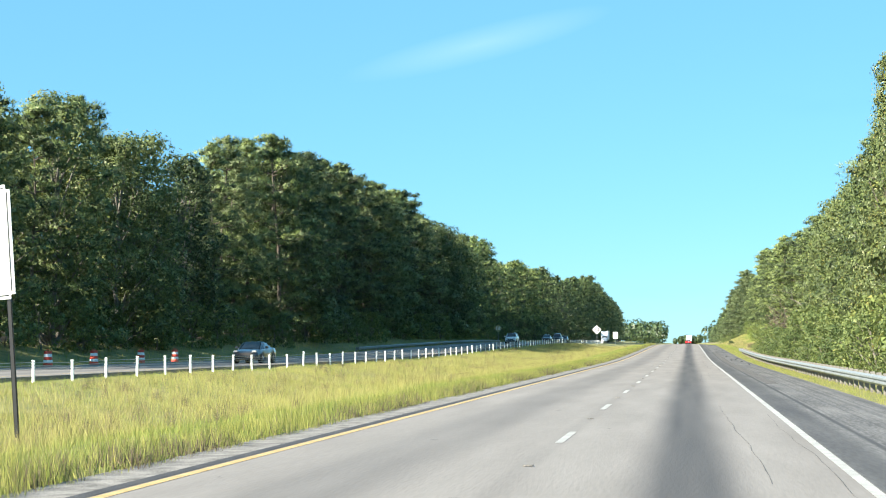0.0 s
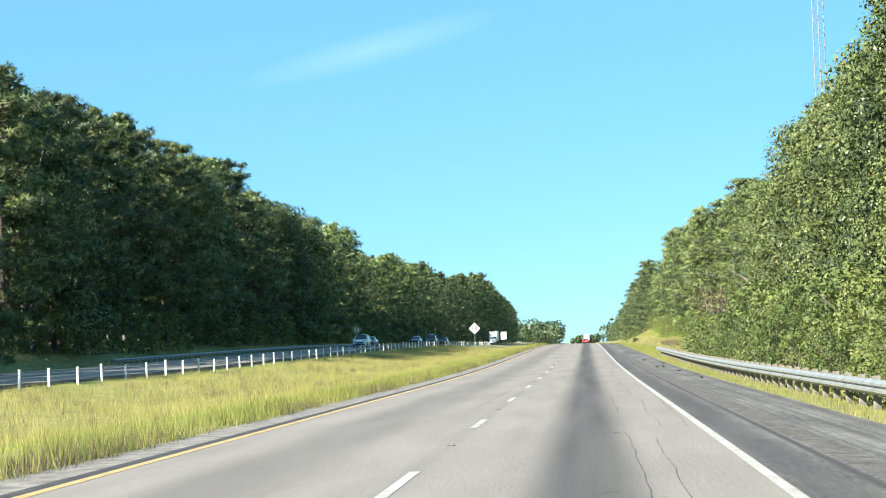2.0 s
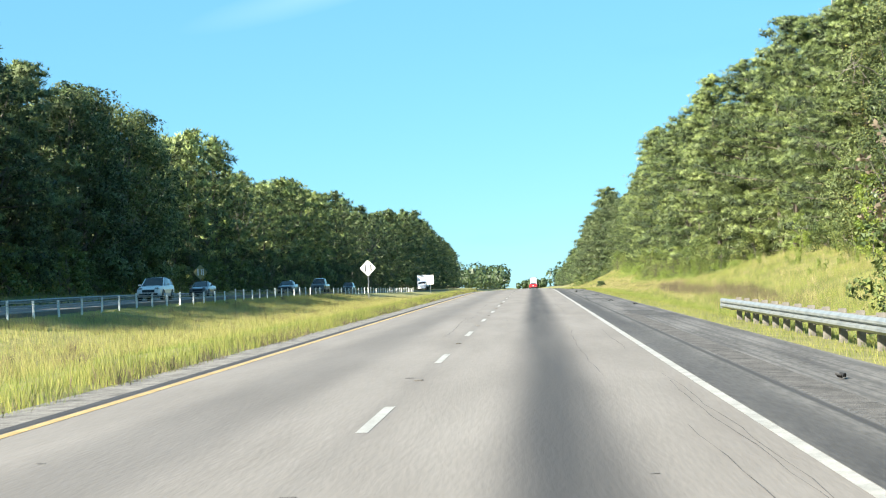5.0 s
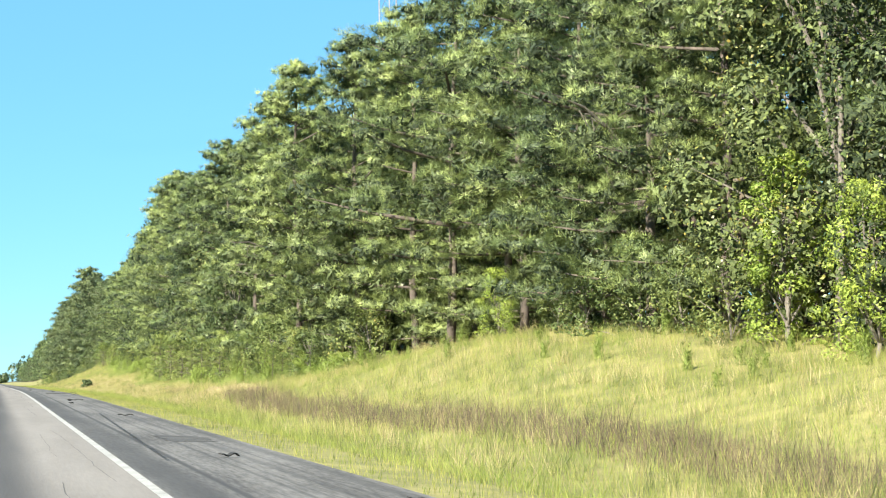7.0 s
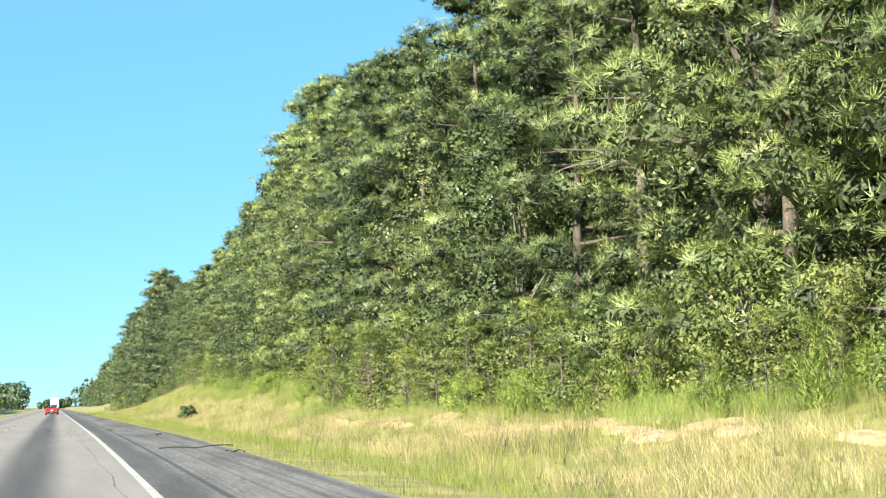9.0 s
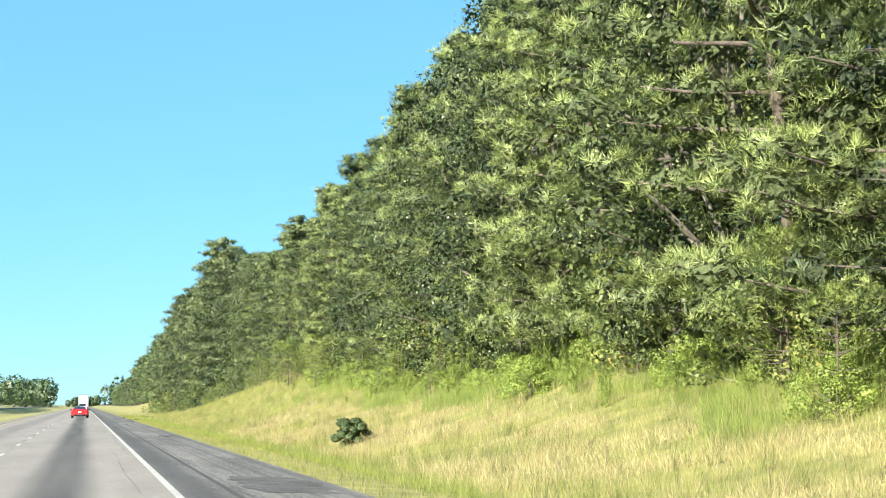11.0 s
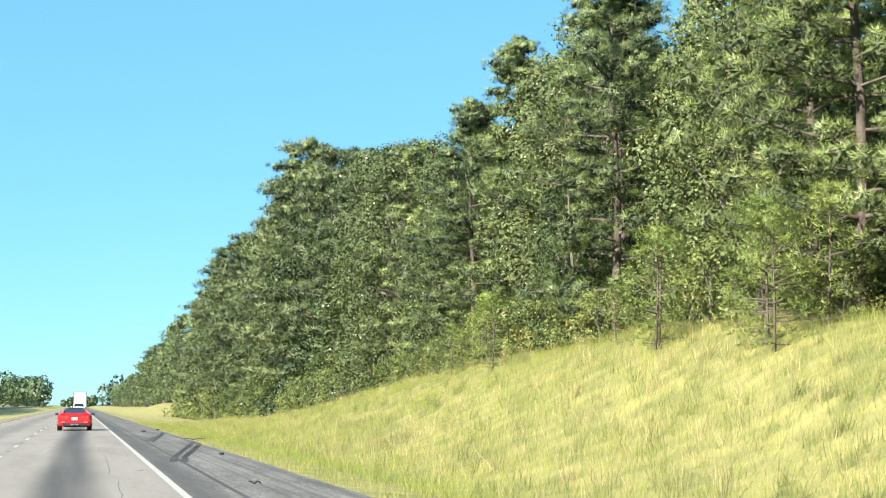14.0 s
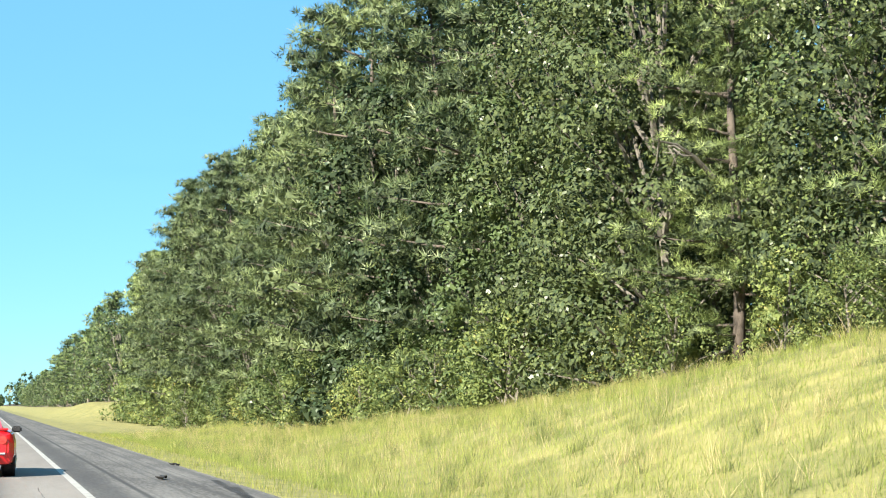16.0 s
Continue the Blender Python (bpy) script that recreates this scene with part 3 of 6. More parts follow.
    # median
    sheet("median_grass", "yellow-green grass filling the median", M_BLADE, int(400000 * GRASS), (-24.4, -6.5), (10, 330), (0.08, 0.24), 0.0058,
          lambda x, y: 0.97 - 0 * x, dens=0.8)
    sheet("median_seed_grass", "golden dry seed grass in the median", M_STRAW, int(300000 * GRASS), (-22.5, -10.2), (15, 330), (0.22, 0.48), 0.0048,
          lambda x, y: np.where(clump(x, y, 0.25, 1.1) > -0.7, 0.95, 0.25), dens=0.8)
    sheet("median_tussocks", "brown and golden tussocks scattered over the median", M_RUST, int(46000 * GRASS), (-22.5, -10.5), (15, 330), (0.25, 0.55), 0.0055,
          lambda x, y: np.where(clump(x, y, 0.18, 0.3) > -0.2, 0.9, 0.15), 0.3, dens=0.8, tuft=30)
    sheet("median_edge_grass", "rank dark green grass overhanging the edge strip", M_VERGE, int(150000 * GRASS), (-7.6, -6.12), (8, 330), (0.12, 0.40), 0.0058,
          lambda x, y: np.where(clump(x, y, 0.8, 0.4) > -0.5, 0.95, 0.35), dens=0.75)
    # brown blades added so that the rim's shade is in the colour
    sheet("median_edge_stalks", "brown stalks darkening the shaded rim of the rank edge grass", M_RUST, int(90000 * GRASS), (-6.9, -6.08), (8, 330), (0.08, 0.32), 0.006,
          lambda x, y: np.where(clump(x, y, 0.6, 2.1) > 0.0, 0.9, 0.12), dens=0.75)
    sheet("far_verge_grass", "shaded grass beyond the opposite carriageway", M_VERGE, int(22000 * GRASS), (-50, -37), (60, 420), (0.2, 0.5), 0.03,
          lambda x, y: 0.9 - 0 * x)


# ---- trees
def spikes(rng, centres, dirs, length, width, spread):
    """Slim triangles, one to a centre, leaning along its direction and shaded with the mass of the bough."""
    n = len(centres)
    dirs = dirs / (np.linalg.norm(dirs, axis=1)[:, None] + 1e-6)
    d = dirs + rng.normal(0, spread, (n, 3)) + np.array([0, 0, 0.15])
    d /= np.linalg.norm(d, axis=1)[:, None] + 1e-6
    s = np.cross(d, dirs + rng.normal(0, 0.5, (n, 3)))
    s /= np.linalg.norm(s, axis=1)[:, None] + 1e-6
    ln = length * rng.uniform(0.6, 1.25, (n, 1))
    w = width * rng.uniform(0.7, 1.3, (n, 1))
    out = dirs + d * 0.25 + rng.normal(0, 0.12, (n, 3))
    out /= np.linalg.norm(out, axis=1)[:, None] + 1e-6
    s = s * np.where((np.cross(s, d) * out).sum(1) < 0, -1.0, 1.0)[:, None]
    v = np.stack([centres - s * w, centres + s * w, centres + d * ln], 1).reshape(-1, 3)
    return v, np.repeat(out, 3, 0)


def leaves(rng, centres, normals, size):
    """Diamond leaves of two triangles, folded at the midrib."""
    n = len(centres)
    nz = normals + rng.normal(0, 0.42, (n, 3))
    nz /= np.linalg.norm(nz, axis=1)[:, None] + 1e-6
    a = np.cross(nz, rng.normal(0, 1, (n, 3)))
    a /= np.linalg.norm(a, axis=1)[:, None] + 1e-6
    b = np.cross(nz, a)
    ln = size * rng.uniform(0.6, 1.25, (n, 1))
    out = normals / (np.linalg.norm(normals, axis=1)[:, None] + 1e-6) + nz * 0.28
    out /= np.linalg.norm(out, axis=1)[:, None] + 1e-6
    b = b * np.where((np.cross(a, b) * out).sum(1) < 0, -1.0, 1.0)[:, None]
    w = ln * 0.36
    mid = centres + a * ln * 0.45
    v = np.stack([centres, mid - b * w + nz * w * 0.3, centres + a * ln, mid + b * w + nz * w * 0.3], 1).reshape(-1, 3)
    k = np.arange(n)[:, None] * 4
    f = np.concatenate([k + np.array([[0, 1, 2]]), k + np.array([[0, 2, 3]])], 1).reshape(-1, 3)
    return v, f, np.repeat(out, 4, 0)


def flecks(rng, centres, normals, size, tilt=0.4, slim=0.38):
    """Single-triangle leaves for trees further off."""
    n = len(centres)
    nz = normals + rng.normal(0, tilt, (n, 3))
    nz /= np.linalg.norm(nz, axis=1)[:, None] + 1e-6
    a = np.cross(nz, rng.normal(0, 1, (n, 3)))
    a /= np.linalg.norm(a, axis=1)[:, None] + 1e-6
    b = np.cross(nz, a)
    ln = size * rng.uniform(0.6, 1.3, (n, 1))
    out = normals / (np.linalg.norm(normals, axis=1)[:, None] + 1e-6) + nz * 0.3
    out /= np.linalg.norm(out, axis=1)[:, None] + 1e-6
    b = b * np.where((np.cross(a, b) * out).sum(1) < 0, -1.0, 1.0)[:, None]
    v = np.stack([centres - b * ln * slim - a * ln * 0.3, centres + a * ln * 0.7, centres + b * ln * slim - a * ln * 0.3], 1)
    v = v[:, [0, 2, 1]]
    turn = (np.cross(v[:, 1] - v[:, 0], v[:, 2] - v[:, 0]) * out).sum(1) < 0
    v[turn] = v[turn][:, [0, 2, 1]]
    return v.reshape(-1, 3), np.arange(3 * n).reshape(-1, 3), np.repeat(out, 3, 0)


def pine_mesh(seed, height, bare, reach, limbs, tufts, inner, outer, sides=7, mat=None, grow=1.0, slim=0.30, mass=None):
    """Trunk with limbs that carry flat plumes of foliage, each a heap of needle tufts. Returns two meshes.
    inner: needles to a tuft, their length, the tuft's radius; outer: sprays inside a bough, their length and spread."""
    rng = np.random.default_rng(seed)
    bm = bmesh.new()
    lean = rng.normal(0, 0.02, 2)
    n = 9
    pts = [Vector((lean[0] * h + 0.12 * sin(h * 0.5 + seed), lean[1] * h + 0.10 * cos(h * 0.45 + seed), h)) for h in np.linspace(-0.5, height * 0.985, n)]
    tube(bm, pts, [0.0115 * height * (1.05 - i / (n - 0.6)) + 0.015 for i in range(n)], sides)
    cs, ds, bc, bs = [], [], [], []
    for i in range(limbs):
        ring = max(limbs // 4, 4)
        u = min(((i // 4) + 0.35 + rng.normal(0, 0.16)) / ring, 1.0)
        u = 1 - (1 - max(min(u, 1.0), 0.0)) ** 1.2
        h = height * (bare + (0.97 - bare) * u)
        t = min(max((h + 0.5) / (height * 0.985 + 0.5), 0), 0.999) * (n - 1)
        base = pts[int(t)].lerp(pts[int(t) + 1], t - int(t))
        az = i * 2.399 + rng.normal(0, 0.4)
        prof = (0.66 + 0.34 * min(max(u, 0) / 0.25, 1)) * (1 - min(max(u, 0), 1)) ** 0.48 + 0.10
        ln = reach * prof * rng.uniform(0.6, 1.18)
        rise = 0.04 + 0.62 * u + rng.normal(0, 0.08)
        dx = Vector((cos(az), sin(az), 0))
        mid = base + dx * ln * 0.55 + Vector((0, 0, ln * (rise * 0.35 - 0.03)))
        tip = base + dx * ln + Vector((0, 0, ln * rise * 0.6))
        r = 0.018 * ln + 0.012
        tube(bm, [base, mid, tip], [r, r * 0.65, 0.006], 4, False)
        side = Vector((-sin(az), cos(az), 0))
        # flat plates of foliage, with gaps between them
        plates = 1 if ln < 1.6 else 2 if ln < 3.9 else 3
        for q in range(plates):
            v = (0.82, 0.50, 0.98)[q] if plates < 3 else (0.62, 0.98, 0.34)[q]
            c = base.lerp(mid, v / 0.55) if v < 0.55 else mid.lerp(tip, (v - 0.55) / 0.45)
            c = c + side * rng.normal(0, 0.12 * ln)
            bc.append(tuple(c + Vector((0, 0, 0.10 + rng.normal(0, 0.10)))))
            bs.append((0.50 + 0.145 * ln * rng.uniform(0.8, 1.2)) * grow)
    # leader
    for k in range(7):
        bc.append(tuple(pts[-1] + Vector((rng.normal(0, 0.05 + 0.05 * k), rng.normal(0, 0.05 + 0.05 * k), 0.10 - 0.022 * height * k))))
        bs.append((0.42 + 0.09 * k) * grow)
    me = bpy.data.meshes.new("trunk")
    bm.to_mesh(me)
    bm.free()
    me.materials.append(M_BARK)
    for p in me.polygons:
        p.use_smooth = True
    bc, bs = np.array(bc), np.array(bs)
    vs, fs, ns, base = [], [], [], 0
    k = np.repeat(np.arange(len(bc)), tufts)
    o = rng.normal(0, 1, (len(k), 3))
    o[:, 2] = o[:, 2] * 0.9 + 0.32
    o /= np.linalg.norm(o, axis=1)[:, None]
    flat = np.array([1.2, 1.2, 0.52])
    heart = bc[k] + o * bs[k][:, None] * flat * (0.72 + 0.28 * rng.random((len(k), 1)))
    num, ln, ball = inner
    j = np.repeat(np.arange(len(k)), num)
    q = rng.normal(0, 1, (len(j), 3))
    q /= np.linalg.norm(q, axis=1)[:, None]
    ball = ball * bs[k][:, None]
    # bottle-brush sprays: slim needles that burst from the shoot, tipped outwards and up
    d = q + 0.55 * o[j] + np.array([0, 0, 0.38])
    d /= np.linalg.norm(d, axis=1)[:, None]
    side = np.cross(d, rng.normal(0, 1, (len(j), 3)))
    side /= np.linalg.norm(side, axis=1)[:, None] + 1e-6
    root = heart[j] + q * ball[j] * rng.uniform(0.0, 0.55, (len(j), 1)) * np.array([1.15, 1.15, 0.7])
    nr = 0.5 * d + 0.8 * o[j] + np.array([0, 0, 0.15]) + rng.normal(0, 0.10, (len(j), 3))
    nr /= np.linalg.norm(nr, axis=1)[:, None]
    side *= np.where((np.cross(side, d) * nr).sum(1) < 0, -1.0, 1.0)[:, None]
    ends = ln * rng.uniform(0.65, 1.25, (len(j), 1))
    w = ln * slim * rng.uniform(0.7, 1.3, (len(j), 1))
    v = np.stack([root - side * w, root + side * w, root + d * ends], 1).reshape(-1, 3)
    f, nr = np.arange(len(v)).reshape(-1, 3), np.repeat(nr, 3, 0)
    vs.append(v)
    fs.append(f)
    ns.append(nr)
    index = [np.zeros(len(f), int)]
    base = len(v)
    # sprays within the bough, mostly in a tone darkened for its inner shade
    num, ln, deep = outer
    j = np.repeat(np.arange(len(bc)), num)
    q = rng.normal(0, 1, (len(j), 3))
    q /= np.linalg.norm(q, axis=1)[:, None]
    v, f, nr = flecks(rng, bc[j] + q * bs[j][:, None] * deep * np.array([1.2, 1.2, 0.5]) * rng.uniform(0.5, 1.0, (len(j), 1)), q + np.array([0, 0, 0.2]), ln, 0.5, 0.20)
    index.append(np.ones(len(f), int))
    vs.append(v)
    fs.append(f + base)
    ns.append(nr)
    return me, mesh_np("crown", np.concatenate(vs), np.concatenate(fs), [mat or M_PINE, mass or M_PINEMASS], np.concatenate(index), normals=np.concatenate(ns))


def broad_mesh(seed, height, width, low, count, size, mat, bark, fill=260, leaf_fn=None, trunk_r=0.012, lobes=30, squash=0.8, flake=0.0):
    """A leafy tree or shrub: limbs reach into lobes, whose outsides carry the leaves, with large leaves within, mostly
    darkened for the shade there.
    """
    rng = np.random.default_rng(seed)
    bm = bmesh.new()
    top = height * 0.75
    trunk = [Vector((0.15 * sin(seed + h), 0.15 * cos(seed * 1.7 + h), h)) for h in np.linspace(-0.4, top, 6)]
    tube(bm, trunk, [height * trunk_r * (1.1 - i / 6) + 0.012 for i in range(6)], 6)
    cen, rad = [], []
    for i in range(lobes):
        u = (i + 0.5) / lobes
        h = height * (low + (1 - low) * u)
        prof = sqrt(max(0.02, 1 - (2 * (0.18 + 0.82 * u) - 1.02) ** 2)) if low > 0.04 else sqrt(max(0.02, 1 - (u * 0.97) ** 2.2))
        az = i * 2.399 + rng.normal(0, 0.5)
        r = width * 0.5 * prof * rng.uniform(0.45, 1.0)
        lr = width * rng.uniform(0.10, 0.19)
        c = Vector((cos(az) * r, sin(az) * r, max(min(h, height - lr * 0.7), lr * 0.5)))
        cen.append(tuple(c))
        rad.append(lr)
        if i % 2 == 0:
            s = trunk[min(int(5 * c.z / max(top, 0.1) * 0.7), 5)]
            tube(bm, [s, s.lerp(c, 0.6) + Vector((0, 0, 0.15)), c + (c - s) * 0.12], [height * trunk_r * 0.45 + 0.008, height * trunk_r * 0.25 + 0.006, 0.005], 4, False)
    cen, rad = np.array(cen), np.array(rad)
    which = rng.integers(0, lobes, count)
    d = rng.normal(0, 1, (count, 3))
    d[:, 2] = d[:, 2] * 0.8 + 0.25
    d /= np.linalg.norm(d, axis=1)[:, None]
    rr = rad[which] * (0.76 + 0.30 * rng.random(count) ** 0.8)
    p = cen[which] + d * rr[:, None] * np.array([1.15, 1.15, squash])
    p[:, 2] = np.maximum(p[:, 2], 0.05)
    leaf_fn = leaf_fn or leaves
    v1, f1, n1 = leaf_fn(rng, p, d + np.array([0, 0, 0.35]), size)
    # leafage inside the lobes, most of it coloured for the shade there
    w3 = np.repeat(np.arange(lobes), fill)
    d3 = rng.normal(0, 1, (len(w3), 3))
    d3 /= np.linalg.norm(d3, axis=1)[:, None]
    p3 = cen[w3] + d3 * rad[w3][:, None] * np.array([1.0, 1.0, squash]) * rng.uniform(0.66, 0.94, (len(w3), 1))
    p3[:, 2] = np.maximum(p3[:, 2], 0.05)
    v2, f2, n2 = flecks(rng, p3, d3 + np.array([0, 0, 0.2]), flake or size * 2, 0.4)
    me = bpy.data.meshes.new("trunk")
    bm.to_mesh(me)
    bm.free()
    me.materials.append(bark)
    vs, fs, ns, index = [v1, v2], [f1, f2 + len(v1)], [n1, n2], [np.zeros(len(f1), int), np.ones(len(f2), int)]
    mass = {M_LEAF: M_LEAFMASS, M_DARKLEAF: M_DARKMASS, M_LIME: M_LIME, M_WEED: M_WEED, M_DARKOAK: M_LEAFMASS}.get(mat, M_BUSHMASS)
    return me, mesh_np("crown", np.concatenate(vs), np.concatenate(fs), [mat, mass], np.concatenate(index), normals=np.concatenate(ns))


def tall_weed(seed, height):
    """Upright sprays feathered with fine leaves to the tip."""
    rng = np.random.default_rng(seed)
    pts, dirs = [], []
    for k in range(7):
        a, t = rng.uniform(0, TAU), rng.uniform(0.05, 0.30)
        h = height * rng.uniform(0.6, 1.0)
        stem = [Vector((cos(a) * 0.05, sin(a) * 0.05, -0.08)), Vector((cos(a) * t * 0.5, sin(a) * t * 0.5, h * 0.5)), Vector((cos(a) * t * 1.2, sin(a) * t * 1.2, h))]
        for q in range(130):
            u = rng.uniform(0.12, 1.0)
            p = stem[0].lerp(stem[1], u * 2) if u < 0.5 else stem[1].lerp(stem[2], u * 2 - 1)
            b = rng.uniform(0, TAU)
            wide = 0.13 * (1.12 - u)
            pts.append(tuple(p + Vector((cos(b) * wide, sin(b) * wide, 0))))
            dirs.append((cos(b) * 0.7, sin(b) * 0.7, 0.75))
    v, nr = spikes(rng, np.array(pts), np.array(dirs), 0.14, 0.0075, 0.35)
    return (mesh_np("foliage", v, np.arange(len(v)).reshape(-1, 3), M_WEED, normals=nr),)


def plant(name, meshes, x, y, label, category, group, rng, scale=1.0, sink=0.05, tall=1.0, parts=("trunk", "crown")):
    base = new(name)
    base.empty_display_size = 0.2
    base.location = (x, y, land(x, y) - sink)
    base.rotation_euler = (0, 0, rng.uniform(0, TAU))
    base.scale = (scale, scale, scale * tall)
    for nm, me in zip(parts, meshes):
        share(nm, me, base)
    return tagged(base, label, category, group)


def grove(name, label, rows):
    """Many trees that nobody could count, joined into one mesh: rows of (meshes, x, y, turn, scale)."""
    vs, fs, ns, ix, base = [], [], [], [], 0
    mats = [M_BARK, M_GREYBARK, M_PINE, M_LEAF, M_PINEMASS, M_LEAFMASS]
    for meshes, x, y, turn, s in rows:
        c, d = cos(turn) * s, sin(turn) * s
        z = land(x, y) - 0.05
        for me in meshes:
            n = len(me.vertices)
            co = np.empty(n * 3, np.float32)
            me.vertices.foreach_get("co", co)
            co = co.reshape(-1, 3)
            me.calc_loop_triangles()
            f = np.empty(len(me.loop_triangles) * 3, np.int32)
            me.loop_triangles.foreach_get("vertices", f)
            vs.append(np.stack([co[:, 0] * c - co[:, 1] * d + x, co[:, 0] * d + co[:, 1] * c + y, co[:, 2] * s + z], 1))
            fs.append(f.reshape(-1, 3) + base)
            nr = NORMALS.get(me.name)
            if nr is None:
                nr = np.zeros((n, 3), np.float32)
                nr[:, 0] = co[:, 0] * c - co[:, 1] * d
                nr[:, 1] = co[:, 0] * d + co[:, 1] * c
                nr /= np.linalg.norm(nr, axis=1)[:, None] + 1e-6
            else:
                nr = np.stack([(nr[:, 0] * c - nr[:, 1] * d) / s, (nr[:, 0] * d + nr[:, 1] * c) / s, nr[:, 2]], 1)
            ns.append(nr)
            kind = np.empty(len(me.loop_triangles), np.int32)
            me.loop_triangles.foreach_get("material_index", kind)
            ix.append(np.array([mats.index(q) for q in me.materials])[kind])
            base += n
    me = mesh_np(name, np.concatenate(vs), np.concatenate(fs), mats, np.concatenate(ix), normals=np.concatenate(ns))
    tagged(new(name, me), label, "woods", kind="stuff")


def build_woods():
    rng = random.Random(21)
    # height in metres, crown detail: near, middle and far builds
    pine_near = [pine_mesh(s, 20, b, r, 56, 16, (42, 0.235, 0.35), (70, 0.38, 0.62), slim=0.040) for s, b, r in ((1, 0.04, 5.0), (2, 0.05, 4.6), (3, 0.06, 5.4), (4, 0.07, 4.8))]
    pine_spread = pine_mesh(8, 20, 0.20, 7.0, 46, 19, (42, 0.235, 0.32), (70, 0.38, 0.60), slim=0.040)
    pine_mid = [pine_mesh(s, 20, b, r, 46, 11, (18, 0.34, 0.36), (34, 0.50, 0.62), 4, slim=0.062) for s, b, r in ((11, 0.08, 5.0), (12, 0.12, 4.6), (13, 0.06, 5.2))]
    pine_far = [pine_mesh(s, 20, b, r, 32, 6, (8, 0.62, 0.42), (10, 0.75, 0.55), 3, grow=1.15, slim=0.12) for s, b, r in ((21, 0.06, 4.8), (22, 0.12, 4.6), (23, 0.04, 5.0))]
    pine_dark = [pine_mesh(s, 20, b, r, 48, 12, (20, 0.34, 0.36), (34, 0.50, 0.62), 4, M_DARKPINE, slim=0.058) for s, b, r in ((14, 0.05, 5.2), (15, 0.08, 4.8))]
    oak_near = [broad_mesh(s, 15, w, 0.03, 11000, 0.12, M_LEAF, M_GREYBARK, 150, lobes=76, flake=0.21) for s, w in ((31, 8.0), (32, 7.0), (33, 9.0))]
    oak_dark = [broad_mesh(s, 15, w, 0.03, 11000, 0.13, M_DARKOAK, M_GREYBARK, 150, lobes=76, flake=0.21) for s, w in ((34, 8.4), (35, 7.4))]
    oak_mid = [broad_mesh(s, 16, w, 0.03, 7600, 0.17, M_LEAF, M_GREYBARK, 90, flecks, lobes=70, flake=0.30) for s, w in ((41, 8.6), (42, 7.4), (43, 9.2))]
    oak_far = [broad_mesh(s, 16, w, 0.04, 1100, 0.42, M_LEAF, M_GREYBARK, 14, flecks, lobes=44, flake=0.6) for s, w in ((51, 9.5), (52, 8.5))]
    bush_near = [broad_mesh(s, 3.0, w, 0.0, 1500, 0.105, M_BUSH, M_GREYBARK, 40, flecks, 0.014, 22, flake=0.14) for s, w in ((61, 3.2), (62, 2.6), (63, 3.8))]
    dark_near = [broad_mesh(s, 9.0, w, 0.0, 5200, 0.11, M_DARKLEAF, M_GREYBARK, 120, lobes=48, flake=0.19) for s, w in ((71, 5.5), (72, 4.6))]
    bush_mid = [broad_mesh(s, 3.4, w, 0.0, 700, 0.16, M_BUSH, M_GREYBARK, 24, flecks, 0.014, 18, flake=0.22) for s, w in ((81, 3.8), (82, 3.2))]
    sapling = [pine_mesh(s, 5.0, 0.04, 1.5, 32, 7, (15, 0.20, 0.34), (6, 0.16, 0.6), 4, M_SAPLING, 0.95, slim=0.05, mass=M_SAPLING) for s in (91, 92)]
    deep = []

    # the wood beside the hard shoulder, front rank
    y = 208.0
    while y < 655:
        e = edge(y)
        hgt = curve_at([(208, 14.5), (240, 17.5), (262, 19.5), (285, 20.3), (300, 18.4), (335, 18.6), (360, 19.4), (402, 19.0), (415, 17.6), (432, 16.6), (446, 15.4),
                        (457, 15.0), (474, 17.2), (482, 17.0), (487, 15.9), (496, 15.8), (503, 17.0), (512, 19.0), (525, 22.0), (545, 24.8), (560, 23.6), (568, 22.8), (590, 22), (606, 20.6), (625, 18.2), (660, 16.5)], y)
        x = e + 1.4 + rng.uniform(-0.4, 1.4)
        leafy = curve_at([(208, 0.7), (240, 0.3), (256, 0.0), (270, 0.0), (300, 0.12), (430, 0.2), (470, 0.4), (510, 0.5), (530, 0.5), (542, 0.1), (600, 0.2)], y)
        if abs(y - 274.5) < 4.5:
            pass
        elif rng.random() < leafy:
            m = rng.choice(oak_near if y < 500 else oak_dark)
            s = hgt * rng.uniform(0.78, 0.94) / 15
            plant("broadleaf_tree", m, x + 0.8, y, "dense green broadleaf tree at the edge of the wood", "tree", "trees at the wood's edge", rng, s)
        else:
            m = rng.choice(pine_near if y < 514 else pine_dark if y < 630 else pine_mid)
            plant("pine_tree", m, x, y, "tall green pine with plated boughs at the edge of the wood", "tree", "trees at the wood's edge", rng, hgt * rng.uniform(0.88, 0.98) / 20)
        y += rng.uniform(4.2, 6.2)
    plant("pine_tree", pine_spread, 21.3, 274.5, "large spreading pine with a bare lower trunk on the mound", "tree", "trees at the wood's edge", rng, 0.98)
